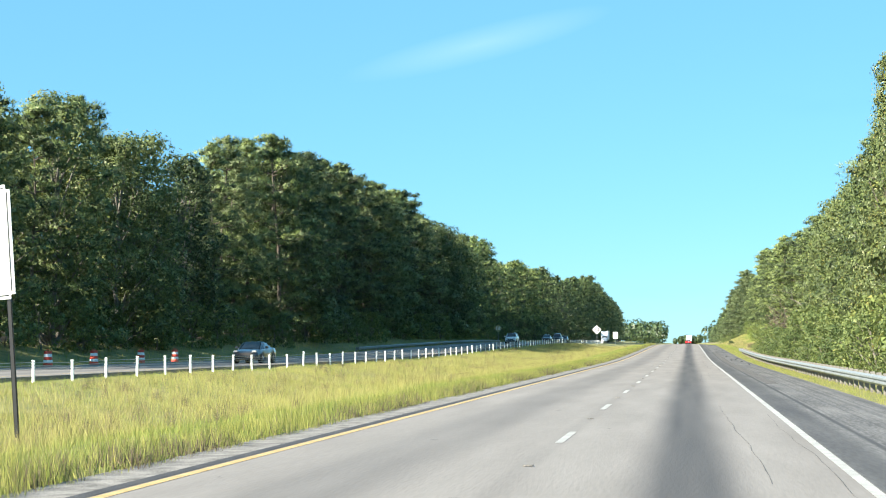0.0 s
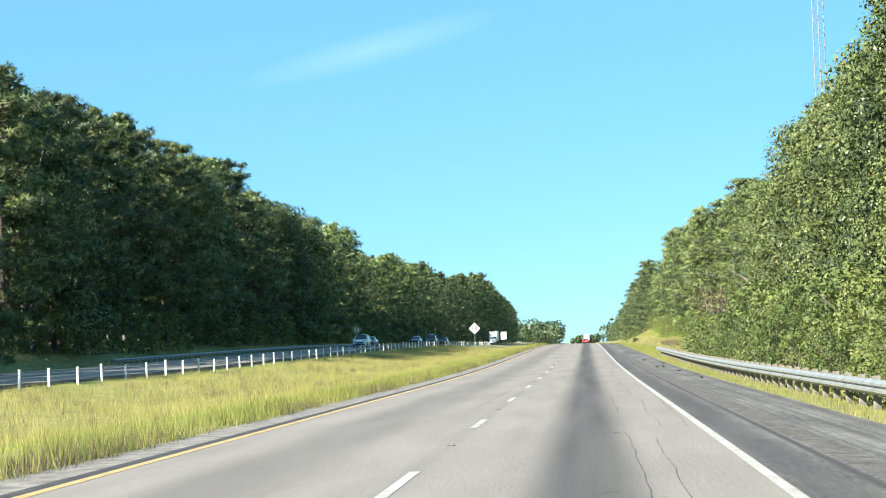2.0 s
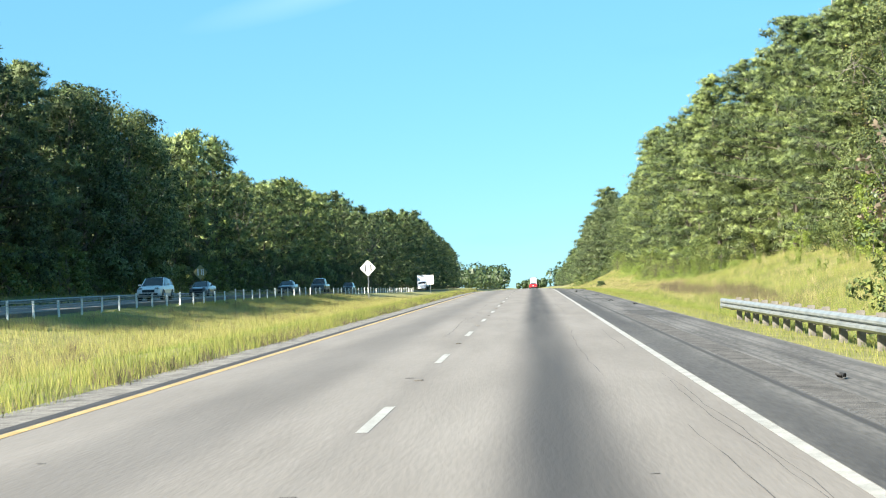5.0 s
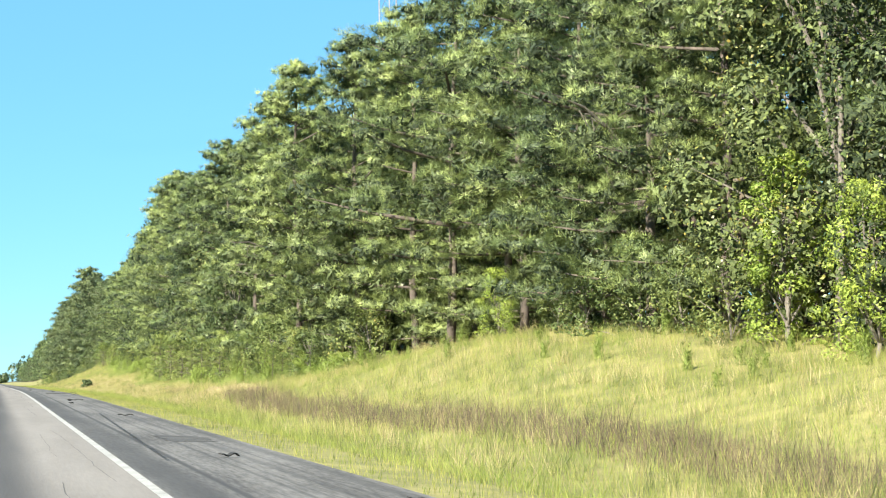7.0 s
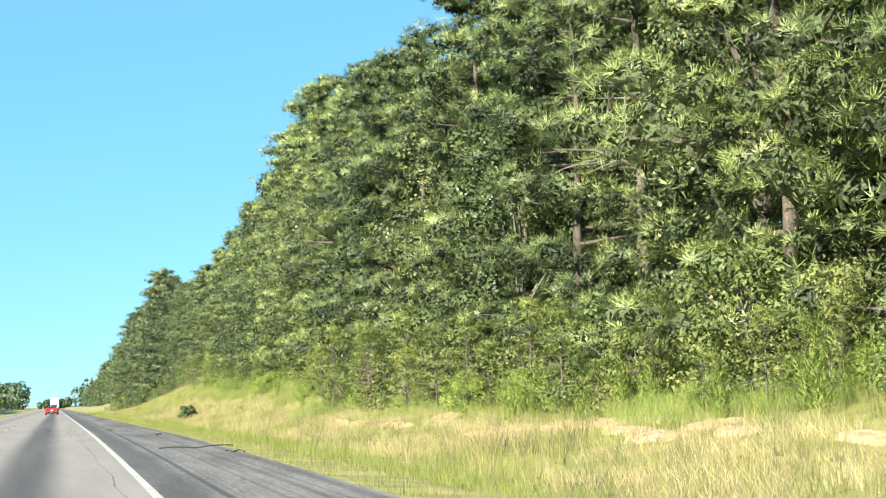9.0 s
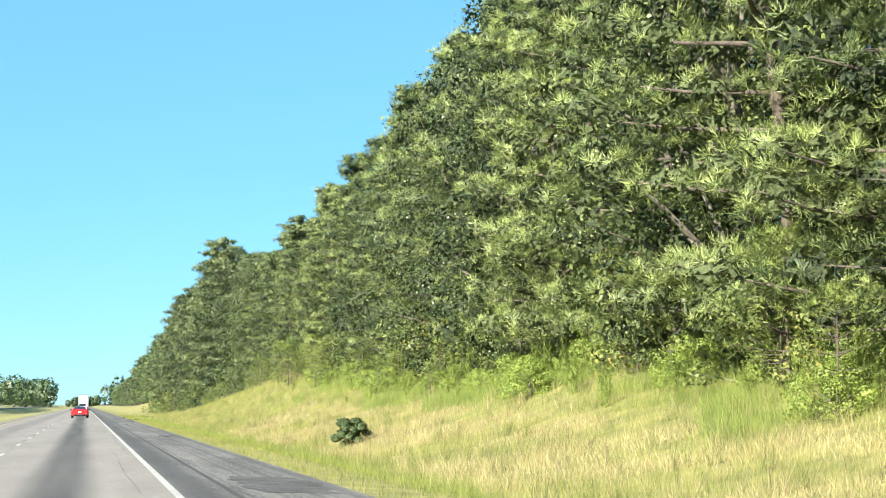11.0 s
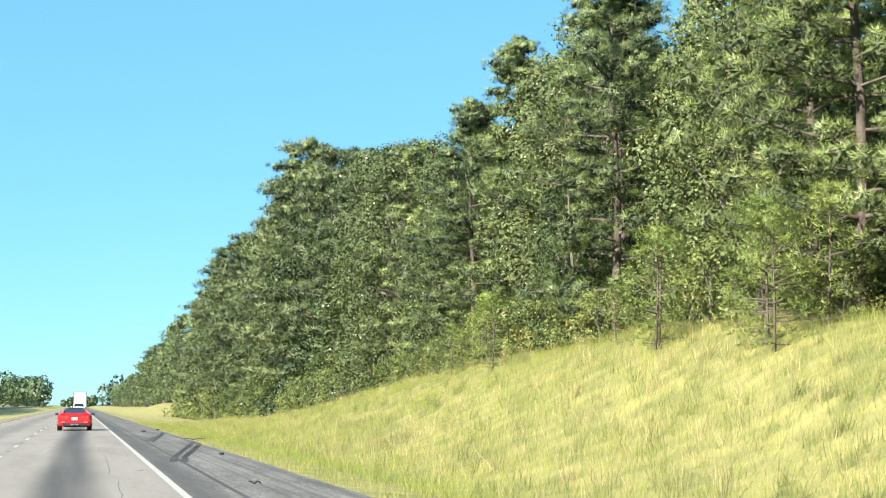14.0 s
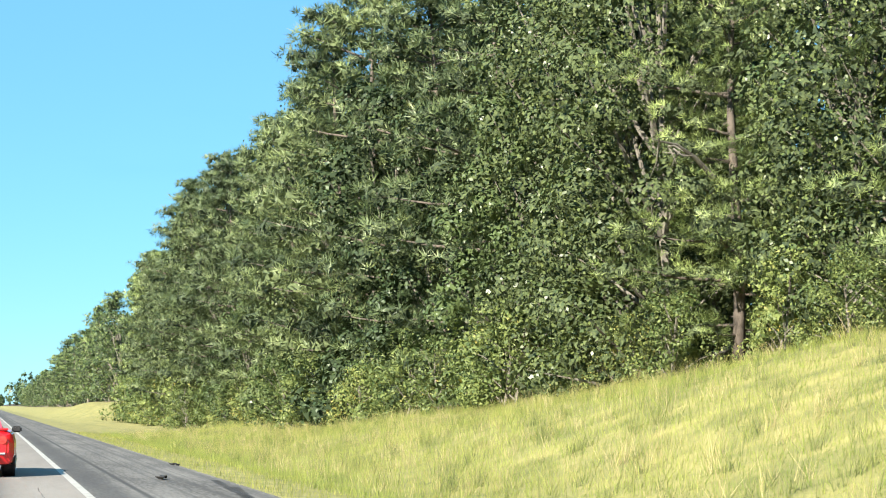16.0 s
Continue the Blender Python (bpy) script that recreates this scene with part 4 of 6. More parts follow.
    # second rank, then the deep ones
    for row, (dx, step) in enumerate(((6.5, 5.4), (12.0, 6.5), (19.0, 12.0))):
        y = 100.0 if row else 200.0
        while y < 680:
            hgt = curve_at([(100, 16), (190, 15.5), (216, 16.5), (262, 18.8), (285, 19.6), (300, 18.2), (360, 19), (402, 18.6), (432, 16.2), (446, 14.2), (457, 13.8), (480, 15.4), (496, 14.6), (508, 16.2),
                            (525, 19.5), (550, 23), (590, 22), (625, 19.5), (680, 17)], y) + row * 0.2
            x = edge(y) + dx + rng.uniform(-1.5, 1.5)
            if y < 212:
                x = 13.5 + dx + rng.uniform(-1.5, 1.5)
            oak = rng.random() < 0.3
            if row == 0:
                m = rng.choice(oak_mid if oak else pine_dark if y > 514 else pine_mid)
                plant("broadleaf_tree" if oak else "pine_tree", m, x, y, "green broadleaf tree inside the wood" if oak else "tall dark pine inside the wood", "tree",
                      "trees inside the wood", rng, hgt * rng.uniform(0.86, 0.97) / (16 if oak else 20))
            else:
                deep.append((rng.choice(oak_far if oak else pine_far), x, y, rng.uniform(0, TAU), hgt * rng.uniform(0.85, 1.05) / (16 if oak else 20)))
            y += step * rng.uniform(0.8, 1.2)
    # first stretch behind the guard rail: lower leafy edge, taller trees behind
    y = 60.0
    while y < 190:
        x = 11.6 + rng.uniform(-0.5, 1.2) + 2.6 * ramp(110, 124, y) + 1.6 * ramp(156, 164, y)
        hgt = curve_at([(60, 10), (112, 11.5), (132, 14), (164, 14), (174, 11.5), (190, 8.5)], y) * rng.uniform(0.90, 1.06)
        plant("broadleaf_tree", rng.choice(oak_mid), x + 1.5, y, "leafy green tree behind the guard rail", "tree", "trees behind the rail", rng, hgt / 16)
        y += rng.uniform(3.0, 4.6)
    y = 62.0
    while y < 200:
        plant("broadleaf_tree", rng.choice(oak_mid), 17.0 + rng.uniform(-1, 1.5), y, "tall green broadleaf tree behind the guard rail", "tree", "trees behind the rail", rng,
              curve_at([(62, 13), (112, 14), (130, 16.6), (168, 16.8), (180, 15), (190, 12.5), (200, 11)], y) * rng.uniform(0.92, 1.02) / 16)
        y += rng.uniform(5, 7)
    for x, y, h in ((14.6, 96.0, 18.5), (15.4, 101.0, 19.5)):
        plant("pine_tree", pine_near[int(y) % 4], x, y, "tall pine standing out above the leafy trees", "tree", "trees behind the rail", rng, h / 20)
    for x, y, h in ((17.2, 127, 17), (16.8, 133, 17.5), (17.0, 139.5, 18), (17.6, 146, 16.5)):
        plant("broadleaf_tree", oak_mid[1], x, y, "tall dense tree standing out above the others", "tree", "trees behind the rail", rng, h / 18.4, tall=1.15)
    plant("broadleaf_tree", oak_near[1], 12.3, 93.0, "tall narrow leafy tree close behind the guard rail", "tree", "trees behind the rail", rng, 0.80, tall=1.45)
    plant("broadleaf_tree", oak_near[0], 13.4, 88.0, "tall narrow leafy tree close behind the guard rail", "tree", "trees behind the rail", rng, 0.75, tall=1.5)
    # far stretch towards the horizon
    for x0, step in ((1.5, 6.0), (8.0, 8.0)):
        y = 655.0
        while y < 1250:
            x = edge(y) + x0 + rng.uniform(-0.8, 1.5)
            deep.append((rng.choice(pine_far + oak_far[:1]), x, y, rng.uniform(0, TAU),
                         curve_at([(655, 16), (700, 16.5), (725, 15), (755, 14), (900, 13), (1050, 10), (1200, 8.5)], y) * rng.uniform(0.92, 1.04) / 20))
            y += step * rng.uniform(0.8, 1.25) * (1 + (y - 655) / 600)
    grove("deep_wood", "dense dark green wood behind the roadside trees", deep)
    # shaded wood beyond the opposite carriageway
    deep = []
    for row, (x0, step, hs) in enumerate(((-49.5, 5.6, 0.98), (-55.0, 7.0, 0.93), (-62.5, 8.5, 0.91), (-73.0, 11.0, 0.89))):
        y = 66.0
        while y < (1180 if row < 2 else 560):
            hgt = curve_at([(66, 19), (113, 20.5), (122, 21.8), (135, 21.5), (147, 16), (157, 19.5), (172, 24.8), (197, 28.6), (213, 28.2), (235, 26.5), (282, 27), (309, 24.3), (327, 25.3),
                            (358, 23.2), (389, 25.2), (414, 23.5), (440, 20.8), (470, 24.6), (577, 25.4), (621, 24.5), (785, 32), (850, 34), (1000, 29), (1118, 28), (1180, 20)],
                           y if row == 0 or y > 260 else y * 49.5 / -x0)
            hgt += 0.6 * sin(y * 0.21) + 0.5 * sin(y * 0.083 + 1)
            k = rng.random()
            x = x0 + rng.uniform(-1.6, 1.6)
            oak = k < (0.3 if y < 160 else 0.2)
            if row == 0 and y < 520:
                near = y < 340
                # some near pines take the darker copy: shade put into their colour
                m = rng.choice((oak_mid if near else oak_far) if oak else (pine_mid + pine_dark if near else pine_far))
                plant("broadleaf_tree" if oak else "pine_tree", m, x, y, "shaded broadleaf tree beyond the opposite carriageway" if oak else "shaded pine beyond the opposite carriageway",
                      "tree", "trees beyond the opposite carriageway", rng, hgt * hs * rng.uniform(0.85, 0.97) / (16 if oak else 20))
            else:
                deep.append((rng.choice(oak_far if oak else pine_far), x, y, rng.uniform(0, TAU), hgt * hs * rng.uniform(0.84, 0.98) / (16 if oak else 20)))
            y += step * rng.uniform(0.8, 1.2) * (1 if y < 520 else 1.6)
    y = 330.0
    while y < 1000:
        deep.append((rng.choice(oak_far), -47.0 + rng.uniform(-1.5, 1.2), y, rng.uniform(0, TAU), rng.uniform(0.26, 0.46)))
        y += rng.uniform(2.6, 4.4) * (1 if y < 620 else 1.7)
    grove("far_wood", "dense shaded wood beyond the opposite carriageway", deep)
    # shrubs along both edges
    y = 205.0
    while y < 640:
        e = edge(y)
        near = y < 590
        open_mound = 228 < y < 276
        if not 266 < y < 281 and (not open_mound or rng.random() < 0.45):
            for k in range(2 if 285 < y < 345 or y > 520 else 1):
                x = e + rng.uniform(-0.6, 1.2) - 0.9 * k
                s = rng.uniform(0.55, 1.15) * (1.25 if y > 520 else 1.0)
                plant("shrub", rng.choice(bush_near if near else bush_mid), x, y + rng.uniform(-0.8, 0.8), "bright green leafy shrub at the foot of the wood", "shrub", "shrubs along the wood", rng, s)
        y += rng.uniform(2.6, 4.0)
    # the three at y 524 to 543 are added to darken a shaded stretch
    for y, x, s in ((336, 16.6, 1.25), (312.5, 16.6, 1.15), (546, 19.8, 1.15), (553, 18.8, 0.9), (572, 17.2, 0.95), (524, 20.4, 1.35), (533, 20.0, 1.6), (543, 19.9, 1.9), (430, 18.6, 0.7), (470, 20, 0.8)):
        plant("evergreen_tree", dark_near[int(y) % 2], x, y, "dark waxy-leaved evergreen at the wood's edge", "tree", "evergreens at the wood's edge", rng, s)
    fresh = [broad_mesh(s, 6.0, w, 0.0, 4200, 0.10, M_LIME, M_GREYBARK, 60, flecks, lobes=36, flake=0.13) for s, w in ((101, 3.4), (102, 2.8))]
    for x, y, s in ((19.9, 237.5, 0.85), (19.5, 232.5, 0.7), (19.4, 482.0, 0.6), (19.8, 485.0, 0.45), (19.0, 300, 0.75), (18.2, 386, 0.55), (18.6, 395, 0.7), (17.6, 404, 0.5), (19.8, 262, 0.5)):
        plant("young_tree", fresh[int(y) % 2], x, y, "bright lime-green young tree at the wood's edge", "tree", "young trees at the wood's edge", rng, s)
    for k in range(70):
        y = rng.uniform(284, 352) if k < 40 else rng.uniform(352, 480)
        x = edge(y) - rng.uniform(0.3, 2.6)
        plant("pine_sapling", sapling[k % 2], x, y, "young light green pine sapling on the bank", "sapling", "saplings on the bank", rng, rng.uniform(0.28, 0.75))
    # feathery tall weeds over the upper bank
    weeds = [tall_weed(s, h) for s, h in ((111, 1.5), (112, 1.9), (113, 1.2))]
    for k in range(280):
        y = rng.uniform(281, 310) if k < 110 else rng.uniform(310, 352) if k < 180 else rng.uniform(352, 434)
        x = edge(y) - abs(rng.gauss(0, 1.7)) + 0.6
        plant("tall_weed", rng.choice(weeds), x, y, "feathery bright green tall weed on the bank", "weed", "tall weeds on the bank", rng, rng.uniform(0.45, 1.1), parts=("foliage",))
    clumps = [broad_mesh(s, 1.2, w, 0.0, 2800, 0.052, M_WEED, M_GREYBARK, 60, flecks, 0.010, 22, flake=0.065) for s, w in ((121, 1.8), (122, 1.4), (123, 2.2))]
    for k in range(120):
        y = rng.uniform(281, 325) if k < 46 else rng.uniform(325, 432)
        x = edge(y) - abs(rng.gauss(0.3, 1.6)) + 0.4
        plant("weed_clump", rng.choice(clumps), x, y, "rounded clump of bright green leafy weeds on the bank", "weed", "weed clumps on the bank", rng, rng.uniform(0.5, 1.1))
    for k in range(26):
        y = rng.uniform(228, 274)
        x = edge(y) - abs(rng.gauss(0, 3.0))
        plant("tall_weed", rng.choice(weeds), x, y, "feathery green tall weed in the mound's grass", "weed", "tall weeds on the mound", rng, rng.uniform(0.4, 0.7), parts=("foliage",))
    y = 70.0
    while y < 420:
        plant("shrub", rng.choice(bush_mid), -46.5 + rng.uniform(-1.5, 1.0), y, "shaded shrub under the far wood", "shrub", "shrubs under the far wood", rng, rng.uniform(0.8, 1.5))
        y += rng.uniform(3.5, 6)
    y = 66.0
    while y < 192:
        plant("shrub", rng.choice(bush_mid), 10.6 + rng.uniform(-0.5, 0.7) + 2.0 * ramp(135, 160, y), y, "green shrub behind the guard rail", "shrub", "shrubs behind the rail", rng, rng.uniform(0.7, 1.3))
        y += rng.uniform(2.6, 4.2)
    y = 66.0
    while y < 180:
        plant("shrub", rng.choice(bush_near), 8.5 + rng.uniform(-0.5, 0.9), y, "dense green shrub pressing against the guard rail", "shrub", "shrubs against the rail", rng, rng.uniform(0.5, 1.05))
        y += rng.uniform(1.7, 2.9)
    # understorey deep in the woods and the distant woods at the horizon
    g = np.random.default_rng(77)

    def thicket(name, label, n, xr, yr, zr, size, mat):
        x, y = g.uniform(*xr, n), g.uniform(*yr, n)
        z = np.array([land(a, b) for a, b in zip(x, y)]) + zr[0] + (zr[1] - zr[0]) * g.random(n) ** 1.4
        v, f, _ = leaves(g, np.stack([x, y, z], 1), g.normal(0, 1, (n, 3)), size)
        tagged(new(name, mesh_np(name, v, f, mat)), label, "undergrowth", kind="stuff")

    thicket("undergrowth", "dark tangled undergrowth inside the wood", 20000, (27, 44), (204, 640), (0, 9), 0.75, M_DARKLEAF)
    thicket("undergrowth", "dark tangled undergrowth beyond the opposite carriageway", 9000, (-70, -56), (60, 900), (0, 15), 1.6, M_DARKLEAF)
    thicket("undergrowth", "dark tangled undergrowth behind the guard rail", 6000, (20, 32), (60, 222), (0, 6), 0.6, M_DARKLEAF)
    c = []
    for k in range(150):
        xx, yy = g.uniform(-330, -22), g.uniform(1350, 1900)
        c.append((xx, yy, g.uniform(13, 26)))
    for k in range(60):
        c.append((g.uniform(16, 200), g.uniform(1400, 1900), g.uniform(13, 22)))
    for k in range(24):
        c.append((g.uniform(-20, 16), g.uniform(2300, 2500), g.uniform(8, 13)))
    pts, nor = [], []
    for xx, yy, hh in c:
        m = 170
        d = g.normal(0, 1, (m, 3))
        d /= np.linalg.norm(d, axis=1)[:, None]
        pts.append(np.array([xx, yy, land(xx, yy) + hh * 0.5]) + d * np.array([hh * 0.42, hh * 0.42, hh * 0.52]) * (0.75 + 0.3 * g.random((m, 1))))
        nor.append(d)
    v, f, nr = flecks(g, np.concatenate(pts), np.concatenate(nor), 2.6)
    tagged(new("far_woods", mesh_np("far_woods", v, f, M_DARKLEAF, normals=nr)), "distant green woods along the horizon", "woods", kind="stuff")


# ---- roadside things
def w_beam(y0, y1, n, face):
    """One pressed W-beam length along y with its top at z = 0; face = -1 looks towards -x."""
    prof = [(0.0, 0.0), (0.022, -0.018), (0.078, -0.062), (0.078, -0.112), (0.0, -0.150), (0.0, -0.162), (0.078, -0.200), (0.078, -0.250), (0.022, -0.294), (0.0, -0.312)]
    v, f = [], []
    for j in range(n + 1):
        y = y0 + (y1 - y0) * j / n
        for t in (0.0, 0.012):
            for x, z in prof:
                v.append((face * (x + t), y, z))
    m = len(prof)
    for j in range(n):
        a, b = j * 2 * m, (j + 1) * 2 * m
        for k in range(m - 1):
            f.append((a + k, a + k + 1, b + k + 1, b + k))
            f.append((a + m + k, b + m + k, b + m + k + 1, a + m + k + 1))
        f += [(a, b, b + m, a + m), (a + m - 1, a + 2 * m - 1, b + 2 * m - 1, b + m - 1)]
    return mesh_np("rail_beam", v, f, M_STEEL, smooth_shade=False)


def guard_rail(x, y0, y1, face, top, label, rise=None):
    """W-beam lengths on blocks and posts; face is the side of the traffic."""
    rail = new("guard_rail")
    rail.location = (x, y0, road_z(y0))
    tagged(rail, label, "guard rail")
    z = lambda y: road_z(y) + (rise(y) if rise else 0.0)
    beam = w_beam(0, 3.81, 1, face)
    bm = bmesh.new()
    box(bm, -0.075, 0.075, -0.10, 0.10, -1.5, 0.065, 0.008)
    post = bpy.data.meshes.new("post")
    bm.to_mesh(post)
    post.materials.append(M_POST)
    bm.clear()
    box(bm, -0.10, 0.10, -0.075, 0.075, -0.34, 0.01, 0.008)
    block = bpy.data.meshes.new("block")
    bm.to_mesh(block)
    block.materials.append(M_POST)
    bm.free()
    y = y0
    k = 0
    while y < y1 - 0.1:
        ob = share("rail_beam", beam, rail, (0, y - y0, z(y) + top - road_z(y0)))
        ob.rotation_euler = (math.atan((z(y + 3.81) - z(y)) / 3.81), 0, 0)
        for dy in (0.0, 1.905):
            yy = y + dy - y0
            share("post", post, rail, (-face * 0.29, yy, z(y + dy) + top - 0.02 - road_z(y0)))
            share("block", block, rail, (-face * 0.11, yy, z(y + dy) + top - 0.01 - road_z(y0)))
        y += 3.81
    # flared end shoe
    bm = bmesh.new()
    box(bm, -0.04 if face < 0 else 0.0, 0.0 if face < 0 else 0.04, y - y0, y - y0 + 0.35, z(y) + top - 0.33 - road_z(y0), z(y) + top - road_z(y0), 0.015)
    part("end_shoe", bm, M_STEEL, rail)
    return rail


def cable_barrier():
    fence = new("cable_barrier")
    fence.location = (-24.0, 20, 0)
    tagged(fence, "white-sleeved posts carrying three steel cables along the median", "cable barrier")
    bm = bmesh.new()
    box(bm, -0.055, 0.055, -0.035, 0.035, -0.45, 0.86, 0.012)
    box(bm, -0.062, 0.062, -0.042, 0.042, 0.84, 0.88, 0.008)
    post = bpy.data.meshes.new("post")
    bm.to_mesh(post)
    bm.free()
    post.materials.append(M_POSTWHITE)
    rng = random.Random(3)
    ys = []
    y = 22.0
    while y < 470:
        if not (330 < y < 338):
            ob = share("post", post, fence, (rng.uniform(-0.05, 0.05), y - 20, land(-24, y) + rng.uniform(-0.04, 0.03)))
            ob.rotation_euler = (rng.uniform(-0.03, 0.03), rng.uniform(-0.03, 0.03), 0)
            ys.append(y)
        y += 3.9 if y < 90 else 4.1
    for h in (0.52, 0.64, 0.76):
        bm = bmesh.new()
        tube(bm, [(0.07, yy - 20, land(-24, yy) + h) for yy in ys], [0.011] * len(ys), 5)
        part("cable", bm, M_CABLE, fence)


def diamond_sign(x, y, centre, side, face_mat, mark_mat, label, post_h):
    """A square warning plate set on its corner, on a steel post; the plate faces the camera's traffic."""
    base = new("road_sign")
    g = land(x, y)
    base.location = (x, y, g)
    tagged(base, label, "road sign")
    bm = bmesh.new()
    box(bm, -0.035, 0.035, -0.02, 0.02, -0.4, centre - g + side * 0.45, 0.006)
    part("post", bm, M_SIGNBACK, base)
    bm = bmesh.new()
    box(bm, -side / 2, side / 2, -0.008, 0.008, -side / 2, side / 2)
    es = [e for e in bm.edges if abs(e.verts[0].co.y - e.verts[1].co.y) > 0.01]
    bmesh.ops.bevel(bm, geom=es, offset=0.07, segments=4, affect="EDGES")
    bm.transform(Matrix.Translation((0, -0.035, centre - g)) @ Matrix.Rotation(radians(45), 4, "Y"))
    plate = part("plate", bm, face_mat, base)
    # lane symbol: plain upright bars
    for bx, bw, bh in ((-0.22, 0.10, 0.62), (0.10, 0.07, 0.50), (0.27, 0.10, 0.62)):
        bm = bmesh.new()
        box(bm, (bx - bw / 2) * side, (bx + bw / 2) * side, -0.052, -0.0475, centre - g - bh * side / 2, centre - g + bh * side / 2)
        part("symbol_bar", bm, mark_mat, plate)
    return base


def white_sign():
    """A tall plate that leans a little away from the road."""
    x, y = -13.40, 31.0
    g = land(x, y)
    base = new("road_sign")
    base.location = (x, y, g)
    base.rotation_euler = (0, radians(-4.2), 0)
    tagged(base, "large white rectangular sign with a thin black border on two posts", "road sign")
    for px in (-1.30, 0.0):
        bm = bmesh.new()
        box(bm, px - 0.045, px + 0.045, -0.03, -0.022, -0.4, 5.3)
        box(bm, px - 0.045, px - 0.037, -0.03, 0.03, -0.4, 5.3)
        box(bm, px + 0.037, px + 0.045, -0.03, 0.03, -0.4, 5.3)
        # the post nearest the road is black, its shade side put into the colour
        part("post", bm, M_BLACKPAINT if px == 0 else M_SIGNBACK, base, "steel channel post")
    bm = bmesh.new()
    box(bm, -1.66, 0.16, -0.055, -0.035, 3.06, 5.45)
    es = [e for e in bm.edges if abs(e.verts[0].co.y - e.verts[1].co.y) > 0.01]
    bmesh.ops.bevel(bm, geom=es, offset=0.10, segments=5, affect="EDGES")
    plate = part("plate", bm, M_SIGN, base)
    for a, b, c, d in ((-1.52, 0.02, 5.36, 5.385), (-1.52, 0.02, 3.125, 3.15), (-1.60, -1.575, 3.22, 5.29), (0.075, 0.10, 3.22, 5.29)):
        bm = bmesh.new()
        box(bm, a, b, -0.062, -0.0585, c, d)
        part("border", bm, M_BLACKPAINT, plate)
    # word lines too far out of sight to read
    for z0, w in ((4.75, 1.0), (4.2, 1.1), (3.65, 0.8)):
        bm = bmesh.new()
        box(bm, -0.85 - w / 2, -0.85 + w / 2, -0.062, -0.0585, z0, z0 + 0.22)
        part("writing_bar", bm, M_BLACKPAINT, plate)


def small_green_sign(x, y):
    g = land(x, y)
    base = new("road_sign")
    base.location = (x, y, g)
    tagged(base, "small white-backed rectangular sign on a post beside the median", "road sign")
    bm = bmesh.new()
    box(bm, -0.04, 0.04, -0.03, 0.03, -0.3, 2.4, 0.006)
    part("post", bm, M_SIGNBACK, base)
    bm = bmesh.new()
    box(bm, -0.7, 0.7, -0.05, -0.032, 1.7, 3.6, 0.006)
    part("plate", bm, M_SIGN, base)


def barrel(x, y):
    """Traffic drum: tapered body in orange and white bands on a rubber ring, with a top handle."""
    g = road_z(y) + left_rise(y) if x > -36.5 else land(x, y)
    base = new("traffic_drum")
    base.location = (x, y, g)
    tagged(base, "orange and white striped traffic drum on the shoulder", "traffic drum", "traffic drums in a row")
    bm = bmesh.new()
    tube(bm, [(0, 0, 0), (0, 0, 0.05), (0, 0, 0.06)], [0.36, 0.36, 0.30], 20)
    part("base_ring", bm, M_RUBBER, base)
    zs = [0.06, 0.24, 0.42, 0.60, 0.78, 0.95]
    for k in range(5):
        r = lambda z: 0.29 - 0.07 * z
        bm = bmesh.new()
        tube(bm, [(0, 0, zs[k]), (0, 0, zs[k] + 0.012), (0, 0, zs[k + 1] - 0.012), (0, 0, zs[k + 1])], [r(zs[k]) - 0.012, r(zs[k]), r(zs[k + 1]), r(zs[k + 1]) - 0.012], 20)
        part("band", bm, M_ORANGE if k % 2 == 0 else M_SIGN, base)
    bm = bmesh.new()
    tube(bm, [(-0.10, 0, 0.94), (-0.08, 0, 1.03), (0.08, 0, 1.03), (0.10, 0, 0.94)], [0.018] * 4, 8)
    part("handle", bm, M_ORANGE, base)


def mast():
    """Tall three-legged lattice mast rising behind the wood."""
    x, y, top, w = 54.0, 421.0, 110.0, 1.5
    base = new("lattice_mast")
    base.location = (x, y, land(x, y))
    tagged(base, "tall thin grey steel lattice mast behind the wood", "radio mast")
    legs = [(w * cos(TAU * k / 3 + 0.4), w * sin(TAU * k / 3 + 0.4)) for k in range(3)]
    for lx, ly in legs:
        bm = bmesh.new()
        tube(bm, [(lx, ly, -0.5), (lx * 0.85, ly * 0.85, top)], [0.13, 0.09], 6)
        part("leg", bm, M_SIGNBACK, base)
    n = 36
    bm = bmesh.new()
    for i in range(n):
        z0, z1 = top * i / n, top * (i + 1) / n
        s0, s1 = 1 - 0.15 * i / n, 1 - 0.15 * (i + 1) / n
        for k in range(3):
            a, b = legs[k], legs[(k + 1) % 3]
            tube(bm, [(a[0] * s0, a[1] * s0, z0), (b[0] * s1, b[1] * s1, z1)], [0.035, 0.035], 4, False)
            tube(bm, [(a[0] * s0, a[1] * s0, z0), (b[0] * s0, b[1] * s0, z0)], [0.03, 0.03], 4, False)
    part("bracing", bm, M_SIGNBACK, base)


